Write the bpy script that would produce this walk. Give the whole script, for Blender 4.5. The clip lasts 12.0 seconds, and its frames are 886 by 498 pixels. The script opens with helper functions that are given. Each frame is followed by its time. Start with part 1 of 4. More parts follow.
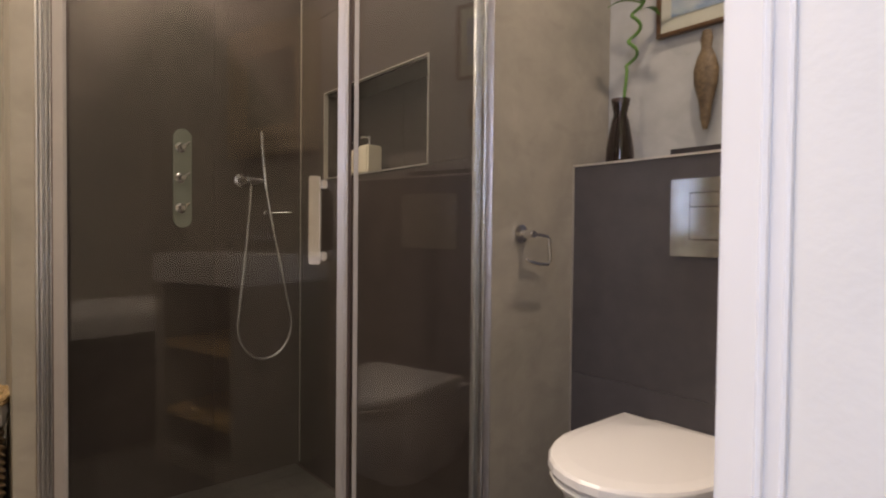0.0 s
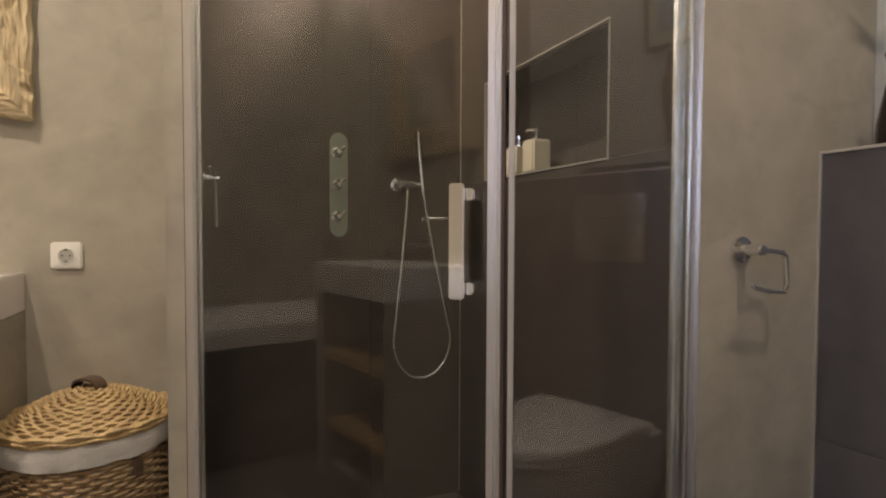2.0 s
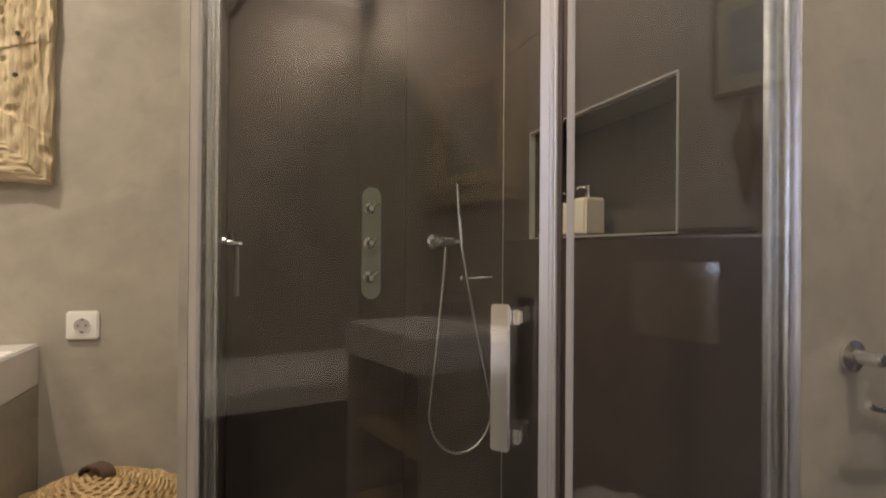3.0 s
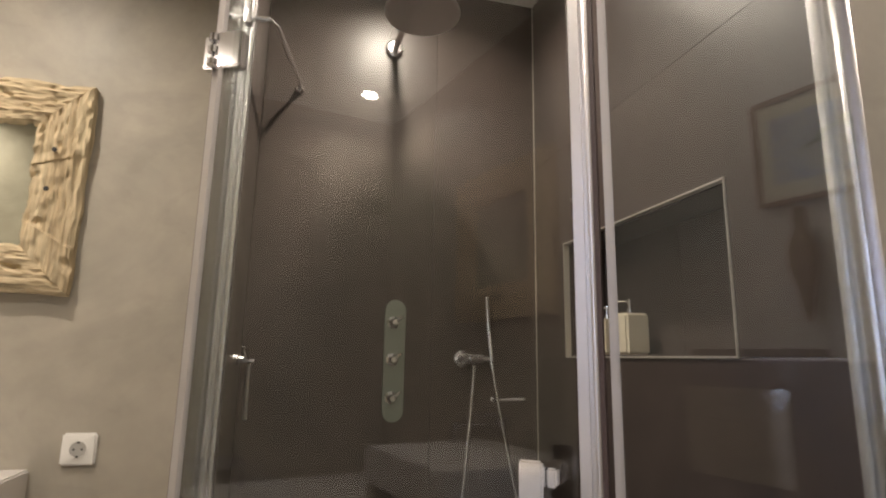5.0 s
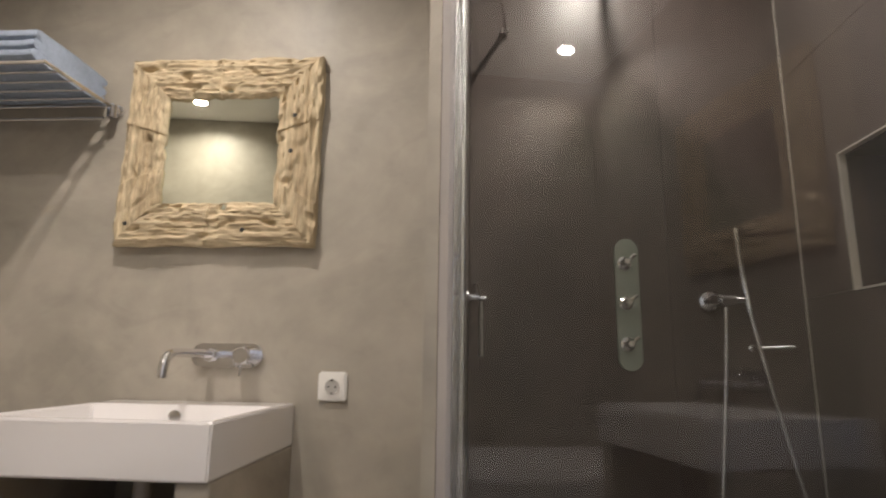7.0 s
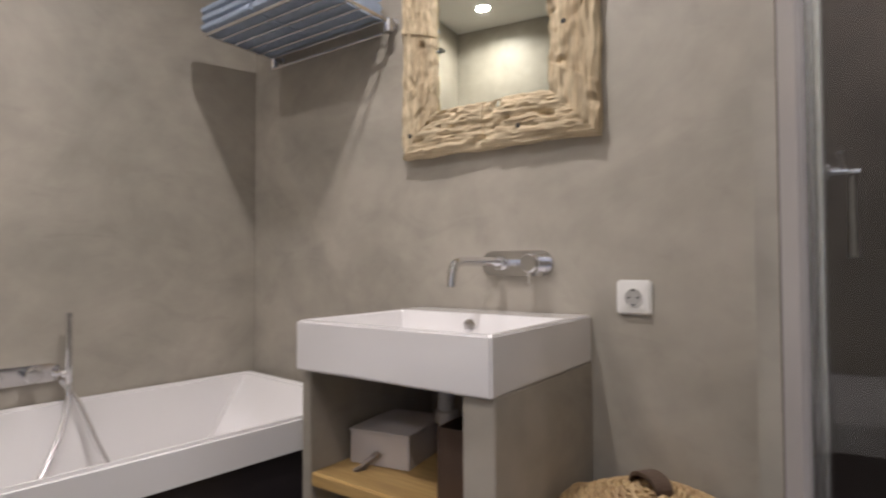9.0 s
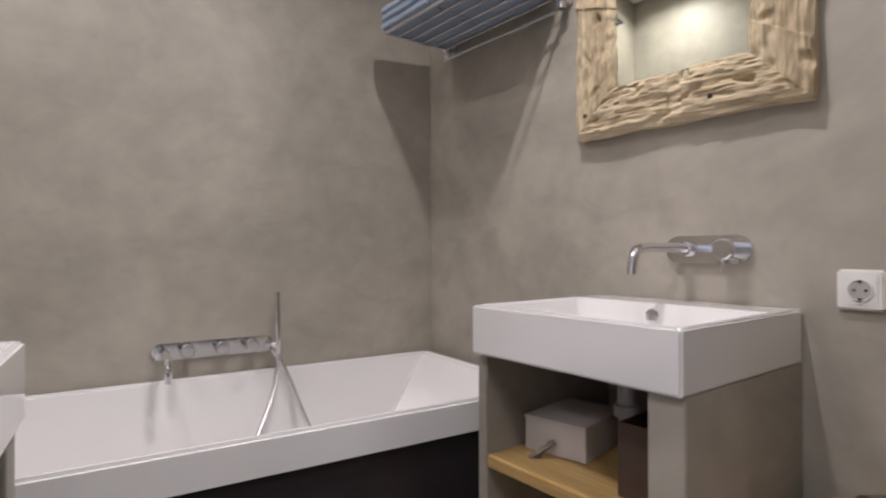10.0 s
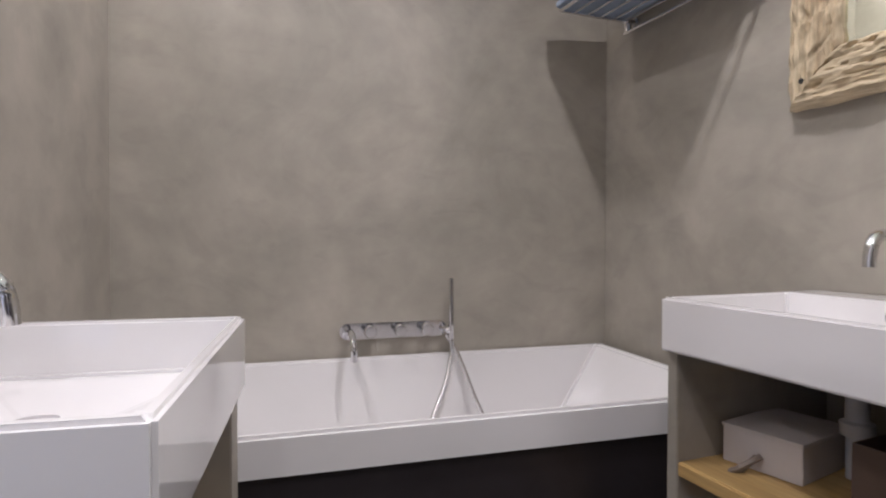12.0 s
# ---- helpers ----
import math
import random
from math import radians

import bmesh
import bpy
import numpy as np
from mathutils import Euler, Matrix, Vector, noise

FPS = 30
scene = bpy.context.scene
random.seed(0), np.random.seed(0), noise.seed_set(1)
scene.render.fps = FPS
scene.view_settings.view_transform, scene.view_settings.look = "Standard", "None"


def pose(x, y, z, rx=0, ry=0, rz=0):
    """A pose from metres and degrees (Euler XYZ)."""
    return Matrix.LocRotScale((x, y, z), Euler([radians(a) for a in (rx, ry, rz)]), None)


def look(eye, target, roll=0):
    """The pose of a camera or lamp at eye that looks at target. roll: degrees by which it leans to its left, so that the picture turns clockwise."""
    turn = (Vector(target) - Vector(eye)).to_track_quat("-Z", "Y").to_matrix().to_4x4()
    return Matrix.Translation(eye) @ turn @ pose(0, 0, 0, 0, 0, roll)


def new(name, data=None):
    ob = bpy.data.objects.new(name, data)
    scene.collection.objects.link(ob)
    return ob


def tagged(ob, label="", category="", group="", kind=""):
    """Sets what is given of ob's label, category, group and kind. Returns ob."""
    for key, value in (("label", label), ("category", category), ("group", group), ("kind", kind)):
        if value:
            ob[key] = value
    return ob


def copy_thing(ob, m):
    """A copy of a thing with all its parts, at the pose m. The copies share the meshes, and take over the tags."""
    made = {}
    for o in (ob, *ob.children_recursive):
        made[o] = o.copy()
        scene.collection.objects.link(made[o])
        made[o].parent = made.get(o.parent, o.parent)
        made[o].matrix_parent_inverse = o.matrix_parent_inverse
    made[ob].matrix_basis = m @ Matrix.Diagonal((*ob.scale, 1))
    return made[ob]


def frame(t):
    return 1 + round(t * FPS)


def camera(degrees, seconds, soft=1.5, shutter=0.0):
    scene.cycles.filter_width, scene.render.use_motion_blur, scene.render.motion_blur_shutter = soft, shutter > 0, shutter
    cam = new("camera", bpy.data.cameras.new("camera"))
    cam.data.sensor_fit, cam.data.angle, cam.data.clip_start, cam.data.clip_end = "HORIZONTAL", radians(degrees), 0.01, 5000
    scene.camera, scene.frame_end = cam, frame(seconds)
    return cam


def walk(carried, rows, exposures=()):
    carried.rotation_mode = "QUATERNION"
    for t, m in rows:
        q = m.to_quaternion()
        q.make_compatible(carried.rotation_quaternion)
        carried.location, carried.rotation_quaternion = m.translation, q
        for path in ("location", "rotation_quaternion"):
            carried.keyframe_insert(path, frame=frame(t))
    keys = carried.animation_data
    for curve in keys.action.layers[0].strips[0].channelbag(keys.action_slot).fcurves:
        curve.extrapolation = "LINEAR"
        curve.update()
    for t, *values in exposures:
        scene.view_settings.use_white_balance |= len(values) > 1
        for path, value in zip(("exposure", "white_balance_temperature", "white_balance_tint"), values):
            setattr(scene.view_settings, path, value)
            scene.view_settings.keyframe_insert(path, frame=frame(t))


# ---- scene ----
cam = camera(76.8, 12.0, soft=2.1, shutter=0.4)
PATH = [
    (0, (-0.009, 0.05, 0.918), (1.274, 1.584, 0.872), 0.6),
    (0.5, (0.074, 0.096, 0.936), (1.223, 1.733, 0.884), 0.4),
    (1, (0.106, 0.141, 0.938), (1.094, 1.879, 0.886), 0.4),
    (1.5, (0.129, 0.223, 0.939), (0.987, 2.029, 0.879), 0.3),
    (2, (0.168, 0.295, 0.964), (0.93, 2.143, 0.897), 0.2),
    (2.5, (0.202, 0.392, 1.037), (0.893, 2.268, 0.969), 0.2),
    (3, (0.233, 0.453, 1.098), (0.858, 2.353, 1.106), 0.4),
    (3.5, (0.249, 0.476, 1.121), (0.844, 2.38, 1.264), 0.8),
    (3.7, (0.254, 0.483, 1.141), (0.841, 2.386, 1.321), 0.7),
    (5.3, (0.286, 0.567, 1.115), (0.739, 2.473, 1.518), 1.0),
    (5.5, (0.279, 0.578, 1.1), (0.695, 2.493, 1.502), 0.8),
    (6, (0.261, 0.603, 1.058), (0.515, 2.546, 1.455), 0.6),
    (6.5, (0.203, 0.649, 0.993), (0.25, 2.604, 1.414), 0.4),
    (6.7, (0.184, 0.659, 0.966), (0.156, 2.615, 1.384), 0.6),
    (8.3, (0.196, 0.894, 0.963), (-0.565, 2.74, 1.078), 0.1),
    (8.5, (0.177, 0.907, 0.96), (-0.683, 2.71, 1.061), -0.0),
    (9, (0.162, 0.93, 0.962), (-1.0, 2.557, 1.019), -0.2),
    (9.5, (0.148, 0.937, 0.967), (-1.273, 2.344, 0.989), -0.2),
    (10, (0.138, 0.93, 0.965), (-1.449, 2.147, 0.969), -0.1),
    (10.5, (0.129, 0.934, 0.964), (-1.57, 1.989, 0.952), -0.0),
    (11, (0.117, 0.929, 0.965), (-1.658, 1.851, 0.942), 0.0),
    (11.5, (0.102, 0.921, 0.963), (-1.729, 1.726, 0.933), 0.1),
    (12, (0.085, 0.917, 0.961), (-1.781, 1.637, 0.924), 0.1),
]
EXPOSURES = [(0, 0.06, 7000, 17), (1.5, 0.08, 6950, 13), (3.5, 0.05, 6700, 12), (5.5, 0.05, 6350, 12), (6.5, 0.0, 6150, 13), (8.5, 0.02, 5700, 15), (12, -0.04, 5350, 17)]
walk(cam, [(t, look(eye, target, roll)) for t, eye, target, roll in PATH], EXPOSURES)

# ---- light ----
world = bpy.data.worlds.new("world")
scene.world = world
world.use_nodes = True
wn = world.node_tree.nodes
sky = wn.new("ShaderNodeTexSky")
sky.sky_type, sky.sun_disc, sky.sun_elevation, sky.sun_rotation = "NISHITA", False, radians(35), radians(200)
wn["Background"].inputs[1].default_value = 0.08
world.node_tree.links.new(sky.outputs[0], wn["Background"].inputs[0])
scene.view_settings.exposure = 0.0

CEIL = 2.42
WARM, COOL = (1.0, 0.87, 0.71), (0.55, 0.68, 1.0)


def disc_lamp(name, x, y, z, power, colour, size=0.07, spread=150):
    data = bpy.data.lights.new(name, "AREA")
    data.shape, data.size, data.energy, data.color, data.spread = "DISK", size, power, colour, radians(spread)
    ob = new(name, data)
    ob.matrix_world = pose(x, y, z)
    return ob


# the entrance one is unseen, added to brighten the dim middle of the room
LAMPS = [("lamp_bath", -1.47, 0.82, 8.0), ("lamp_basins", -0.60, 1.58, 13.0), ("lamp_entrance", 0.0, 0.86, 8.0),
         ("lamp_shower", 0.556, 1.872, 13.5), ("lamp_toilet", 1.05, 0.45, 6.5)]
for name, x, y, power in LAMPS:
    disc_lamp(name, x, y, CEIL - 0.006, power, WARM)
# unseen warm fill in the hall, added to brighten the door jamb
disc_lamp("lamp_hall", -0.1, -0.6, CEIL - 0.006, 14, WARM)
# cool fill added in the hall, set just inside an assumed window
day = bpy.data.lights.new("daylight_window", "AREA")
day.shape, day.size, day.size_y, day.energy, day.color = "RECTANGLE", 0.62, 1.05, 18, COOL
new("daylight_window", day).matrix_world = look((-1.06, -0.42, 1.48), (0.4, 0.25, 1.2))


# ---- materials ----
def material(name, colour, rough=0.5, metal=0.0, colour2=None, scale=4.0, detail=4.0, bump=0.0, bump_scale=60.0, coat=0.0,
             stretch=(1, 1, 1), rough2=None, fleck=0.0, random_value=0.0, spec=0.5, strokes=0.0):
    m = bpy.data.materials.new(name)
    m.use_nodes = True
    n, l = m.node_tree.nodes, m.node_tree.links
    b = n["Principled BSDF"]
    b.inputs["Base Color"].default_value = (*colour, 1)
    b.inputs["Roughness"].default_value = rough
    b.inputs["Metallic"].default_value = metal
    b.inputs["Coat Weight"].default_value = coat
    b.inputs["Specular IOR Level"].default_value = spec
    tc = n.new("ShaderNodeTexCoord")
    mp = n.new("ShaderNodeMapping")
    mp.inputs["Scale"].default_value = stretch
    l.new(tc.outputs["Object"], mp.inputs[0])
    last = None
    if colour2:
        a = n.new("ShaderNodeTexNoise")
        a.inputs["Scale"].default_value, a.inputs["Detail"].default_value, a.inputs["Distortion"].default_value = scale, detail, 1.3
        a.inputs["Roughness"].default_value = 0.62
        l.new(mp.outputs[0], a.inputs["Vector"])
        r = n.new("ShaderNodeMapRange")
        r.inputs["From Min"].default_value, r.inputs["From Max"].default_value = 0.3, 0.7
        l.new(a.outputs["Fac"], r.inputs["Value"])
        mix = n.new("ShaderNodeMix")
        mix.data_type = "RGBA"
        mix.inputs["A"].default_value, mix.inputs["B"].default_value = (*colour, 1), (*colour2, 1)
        l.new(r.outputs[0], mix.inputs["Factor"])
        last = mix.outputs["Result"]
        if fleck:
            a2 = n.new("ShaderNodeTexNoise")
            a2.inputs["Scale"].default_value, a2.inputs["Detail"].default_value = scale * 6, 5
            l.new(mp.outputs[0], a2.inputs["Vector"])
            hv = n.new("ShaderNodeHueSaturation")
            r2 = n.new("ShaderNodeMapRange")
            r2.inputs["From Min"].default_value, r2.inputs["From Max"].default_value = 0.3, 0.7
            r2.inputs["To Min"].default_value, r2.inputs["To Max"].default_value = 1 - fleck, 1 + fleck
            l.new(a2.outputs["Fac"], r2.inputs["Value"])
            l.new(r2.outputs[0], hv.inputs["Value"])
            l.new(last, hv.inputs["Color"])
            last = hv.outputs[0]
        for k in range(2 if strokes else 0):
            a3 = n.new("ShaderNodeTexNoise")
            a3.inputs["Scale"].default_value, a3.inputs["Detail"].default_value = (1.8, 3.4)[k], (4, 6)[k]
            a3.inputs["Distortion"].default_value, a3.inputs["Roughness"].default_value = 1.2 + k, 0.55
            m3 = n.new("ShaderNodeMapping")
            m3.inputs["Rotation"].default_value, m3.inputs["Location"].default_value = (0.5 + k, 0.4, 0.6 * k), (3.0 * k, 1.7, 0.3)
            m3.inputs["Scale"].default_value = (1, 0.8, 1.3)
            l.new(tc.outputs["Object"], m3.inputs[0])
            l.new(m3.outputs[0], a3.inputs["Vector"])
            r4 = n.new("ShaderNodeMapRange")
            r4.inputs["From Min"].default_value, r4.inputs["From Max"].default_value = (0.48, 0.54)[k], (0.60, 0.62)[k]
            r4.inputs["To Min"].default_value, r4.inputs["To Max"].default_value = 1.0 + strokes * 0.3, 1 - strokes * (0.9 - 0.2 * k)
            l.new(a3.outputs["Fac"], r4.inputs["Value"])
            h4 = n.new("ShaderNodeHueSaturation")
            l.new(r4.outputs[0], h4.inputs["Value"])
            l.new(last, h4.inputs["Color"])
            last = h4.outputs[0]
        if rough2 is not None:
            rr = n.new("ShaderNodeMapRange")
            rr.inputs["To Min"].default_value, rr.inputs["To Max"].default_value = rough, rough2
            l.new(r.outputs[0], rr.inputs["Value"])
            l.new(rr.outputs[0], b.inputs["Roughness"])
    if random_value:
        oi = n.new("ShaderNodeObjectInfo")
        hv = n.new("ShaderNodeHueSaturation")
        r3 = n.new("ShaderNodeMapRange")
        r3.inputs["To Min"].default_value, r3.inputs["To Max"].default_value = 1 - random_value, 1 + random_value
        l.new(oi.outputs["Random"], r3.inputs["Value"])
        l.new(r3.outputs[0], hv.inputs["Value"])
        if last:
            l.new(last, hv.inputs["Color"])
        else:
            hv.inputs["Color"].default_value = (*colour, 1)
        last = hv.outputs[0]
    if last:
        l.new(last, b.inputs["Base Color"])
    if bump:
        c = n.new("ShaderNodeTexNoise")
        c.inputs["Scale"].default_value, c.inputs["Detail"].default_value = bump_scale, 6
        l.new(mp.outputs[0], c.inputs["Vector"])
        bp = n.new("ShaderNodeBump")
        bp.inputs["Strength"].default_value, bp.inputs["Distance"].default_value = bump, 0.01
        l.new(c.outputs["Fac"], bp.inputs["Height"])
        l.new(bp.outputs[0], b.inputs["Normal"])
    return m


PLASTER = material("grey_beige_plaster", (0.395, 0.360, 0.303), 0.55, colour2=(0.292, 0.271, 0.230), scale=1.9, detail=8, bump=0.20, bump_scale=9, rough2=0.47, fleck=0.07, strokes=0.062)
# cooler and paler plaster: the bluish daylight on the wall is in its colour
PLASTER_DAYLIT = material("daylit_plaster", (0.50, 0.50, 0.49), 0.6, colour2=(0.42, 0.43, 0.43), scale=3, detail=6, bump=0.12, bump_scale=9, fleck=0.05, strokes=0.07)
WHITE_WALL = material("white_wall_paint", (0.78, 0.77, 0.74), 0.7, colour2=(0.74, 0.73, 0.70), scale=3, bump=0.05, bump_scale=120)
WHITE_GLOSS = material("white_gloss_paint", (0.82, 0.81, 0.80), 0.3, colour2=(0.79, 0.78, 0.76), scale=5, bump=0.03, bump_scale=60)
TILE = material("dark_brown_stone_tile", (0.069, 0.054, 0.049), 0.34, colour2=(0.054, 0.042, 0.039), scale=3, detail=6, rough2=0.44, fleck=0.07, random_value=0.03, spec=0.36)
TILE_GREY = material("dark_grey_stone_tile", (0.085, 0.078, 0.085), 0.3, colour2=(0.068, 0.063, 0.070), scale=3, detail=6, bump=0.02, bump_scale=70, fleck=0.08, random_value=0.05)
GROUT = material("brown_grout", (0.10, 0.082, 0.068), 0.8, colour2=(0.08, 0.066, 0.055), scale=30)
TRIM = material("pale_aluminium_trim", (0.62, 0.58, 0.53), 0.35, metal=0.6)
FLOOR_MAT = material("dark_floor_tile", (0.10, 0.092, 0.085), 0.35, colour2=(0.08, 0.072, 0.066), scale=4, bump=0.03, fleck=0.1, random_value=0.06)
CERAMIC = material("white_ceramic", (0.78, 0.76, 0.76), 0.08, colour2=(0.80, 0.785, 0.78), scale=3, coat=0.5)
ACRYLIC = material("white_acrylic", (0.76, 0.74, 0.74), 0.12, colour2=(0.74, 0.725, 0.72), scale=3, coat=0.4)
CHROME = material("chrome", (0.82, 0.82, 0.84), 0.07, metal=1.0, colour2=(0.78, 0.78, 0.80), scale=20, rough2=0.12)
CHROME_SATIN = material("polished_aluminium", (0.88, 0.87, 0.88), 0.27, metal=1.0, colour2=(0.83, 0.82, 0.83), scale=8)
ALUMINIUM = material("satin_anodised_aluminium", (0.72, 0.70, 0.71), 0.34, metal=0.85, colour2=(0.68, 0.66, 0.67), scale=8)
FROSTED = material("pale_translucent_seal", (0.44, 0.42, 0.41), 0.45, metal=0.3, colour2=(0.40, 0.38, 0.38), scale=8)
SEAL_AND_GAP = material("dark_rubber_and_gap_shade", (0.06, 0.04, 0.04), 0.5)
PLASTIC = material("white_plastic", (0.78, 0.77, 0.74), 0.3, colour2=(0.76, 0.75, 0.72), scale=12)
SHADE = material("socket_well_shade", (0.42, 0.41, 0.39), 0.4)
DARK = material("dark_hole", (0.02, 0.02, 0.02), 0.6)
PANEL = material("black_brown_panel", (0.028, 0.023, 0.026), 0.35, colour2=(0.022, 0.018, 0.02), scale=6)
DRIFT = material("pale_driftwood", (0.62, 0.53, 0.36), 0.85, colour2=(0.39, 0.30, 0.185), scale=9, detail=8, bump=0.9, bump_scale=45, stretch=(0.22, 1, 2.2), fleck=0.30)
DRIFT_V = material("pale_driftwood_upright", (0.62, 0.53, 0.36), 0.85, colour2=(0.39, 0.30, 0.185), scale=9, detail=8, bump=0.9, bump_scale=45, stretch=(2.2, 1, 0.22), fleck=0.30)
WOOD = material("pale_oiled_oak", (0.55, 0.38, 0.15), 0.5, colour2=(0.42, 0.27, 0.10), scale=7, detail=6, bump=0.1, stretch=(0.25, 2.5, 2.5), fleck=0.12)
WICKER = material("honey_wicker", (0.54, 0.40, 0.20), 0.55, colour2=(0.31, 0.20, 0.10), scale=26, detail=4, bump=0.3, bump_scale=160, fleck=0.2)
WICKER_DARK = material("brown_wicker", (0.46, 0.33, 0.19), 0.6, colour2=(0.24, 0.155, 0.085), scale=22, detail=4, bump=0.3, bump_scale=160, fleck=0.2)
LEATHER = material("brown_leather", (0.10, 0.065, 0.045), 0.55, colour2=(0.07, 0.045, 0.03), scale=30, bump=0.3, bump_scale=200)
CLOTH = material("white_cotton", (0.62, 0.60, 0.58), 0.9, colour2=(0.55, 0.53, 0.52), scale=15, bump=0.3, bump_scale=200)
TOWEL = material("blue_grey_terry", (0.44, 0.52, 0.65), 0.95, colour2=(0.34, 0.41, 0.53), scale=40, bump=0.8, bump_scale=350)
STONEWARE = material("cream_stoneware", (0.62, 0.56, 0.45), 0.45, colour2=(0.57, 0.51, 0.40), scale=12, bump=0.05)
BOX_WHITE = material("white_card", (0.66, 0.62, 0.61), 0.7, colour2=(0.63, 0.59, 0.58), scale=9)
BOX_BROWN = material("brown_card", (0.085, 0.055, 0.04), 0.5, colour2=(0.07, 0.045, 0.033), scale=9)
RIBBON = material("grey_brown_ribbon", (0.22, 0.18, 0.15), 0.5)
PICTURE_WOOD = material("brown_picture_wood", (0.14, 0.07, 0.03), 0.35, colour2=(0.09, 0.045, 0.02), scale=20, stretch=(1, 6, 1))
MAT_CARD = material("cream_mount", (0.68, 0.64, 0.55), 0.8, colour2=(0.66, 0.62, 0.53), scale=9)
ART = material("blue_painting", (0.20, 0.30, 0.50), 0.7, colour2=(0.55, 0.58, 0.60), scale=5, detail=3, stretch=(1, 0.5, 3))
CARVED = material("carved_brown_wood", (0.20, 0.14, 0.08), 0.55, colour2=(0.09, 0.06, 0.035), scale=16, bump=0.4, bump_scale=50, fleck=0.3)
LEAF = material("bamboo_green", (0.12, 0.26, 0.05), 0.4, colour2=(0.08, 0.18, 0.04), scale=25)
PIPE = material("white_grey_pipe", (0.55, 0.55, 0.56), 0.35, colour2=(0.5, 0.5, 0.51), scale=12)
MIRROR = material("mirror_silver", (0.84, 0.88, 0.79), 0.015, metal=1.0)
STEEL = material("satin_steel", (0.62, 0.62, 0.62), 0.28, metal=1.0, colour2=(0.55, 0.55, 0.56), scale=14)
PLATE_GLASS = material("frosted_green_plate", (0.30, 0.33, 0.29), 0.22, metal=0.25, colour2=(0.27, 0.30, 0.26), scale=8)


def glass_material(name, tint, gain):
    m = bpy.data.materials.new(name)
    m.use_nodes = True
    n, l = m.node_tree.nodes, m.node_tree.links
    n.remove(n["Principled BSDF"])
    tr, gl, fr, pw, mul, mx = (n.new("ShaderNode" + k) for k in ("BsdfTransparent", "BsdfGlossy", "LayerWeight", "Math", "Math", "MixShader"))
    tr.inputs[0].default_value = (*tint, 1)
    gl.inputs["Roughness"].default_value = 0.01
    fr.inputs["Blend"].default_value = 0.5
    pw.operation, pw.inputs[1].default_value = "POWER", 4.0
    mul.operation, mul.use_clamp = "MULTIPLY_ADD", True
    mul.inputs[1].default_value, mul.inputs[2].default_value = 0.9, gain
    l.new(fr.outputs["Facing"], pw.inputs[0])
    l.new(pw.outputs[0], mul.inputs[0])
    l.new(mul.outputs[0], mx.inputs[0])
    l.new(tr.outputs[0], mx.inputs[1])
    l.new(gl.outputs[0], mx.inputs[2])
    l.new(mx.outputs[0], n["Material Output"].inputs[0])
    return m


GLASS = glass_material("clear_shower_glass", (0.97, 0.985, 0.98), 0.055)
SMOKE = glass_material("smoked_glass", (0.45, 0.38, 0.37), 0.07)

LAMP_ON = bpy.data.materials.new("lit_lamp")
LAMP_ON.use_nodes = True
LAMP_ON.node_tree.nodes["Principled BSDF"].inputs["Emission Color"].default_value = (1, 0.86, 0.68, 1)
LAMP_ON.node_tree.nodes["Principled BSDF"].inputs["Emission Strength"].default_value = 60


# ---- builders ----
def mesh_ob(name, bm, mat, parent=None, smooth=False, label="", kind="", category="", m=None):
    data = bpy.data.meshes.new(name)
    bmesh.ops.recalc_face_normals(bm, faces=bm.faces)
    if smooth:
        for f in bm.faces:
            f.smooth = True
    bm.to_mesh(data)
    bm.free()
    if smooth:
        data.set_sharp_from_angle(angle=radians(38))
    for one in (mat if isinstance(mat, (list, tuple)) else [mat]):
        data.materials.append(one)
    ob = new(name, data)
    if smooth == "weighted":
        ob.modifiers.new("weighted", "WEIGHTED_NORMAL").keep_sharp = True
    if parent:
        ob.parent = parent
    if m is not None:
        ob.matrix_basis = m
    return tagged(ob, label, category, "", kind)


def part(name, bm, mat, parent, label="", smooth=False):
    return mesh_ob(name, bm, mat, parent, smooth, label)


def thing(name, m, label, category, group=""):
    ob = new(name)
    ob.empty_display_size = 0.05
    ob.matrix_basis = m
    return tagged(ob, label, category, group)


def box(x0, x1, y0, y1, z0, z1, bev=0.0, seg=2, bm=None):
    out = bm or bmesh.new()
    geom = bmesh.ops.create_cube(out, size=1.0, matrix=Matrix.Translation(((x0 + x1) / 2, (y0 + y1) / 2, (z0 + z1) / 2)) @ Matrix.Diagonal((abs(x1 - x0), abs(y1 - y0), abs(z1 - z0), 1)))
    if bev:
        edges = list({e for v in geom["verts"] for e in v.link_edges})
        bmesh.ops.bevel(out, geom=edges, offset=bev, segments=seg, affect="EDGES")
    return out


def prism(points, z0, z1, bm=None, bev=0.0):
    out = bm or bmesh.new()
    low = [out.verts.new((x, y, z0)) for x, y in points]
    high = [out.verts.new((x, y, z1)) for x, y in points]
    out.faces.new(low[::-1])
    out.faces.new(high)
    for i in range(len(points)):
        j = (i + 1) % len(points)
        out.faces.new((low[i], low[j], high[j], high[i]))
    if bev:
        bmesh.ops.bevel(out, geom=list(out.edges), offset=bev, segments=2, affect="EDGES")
    return out


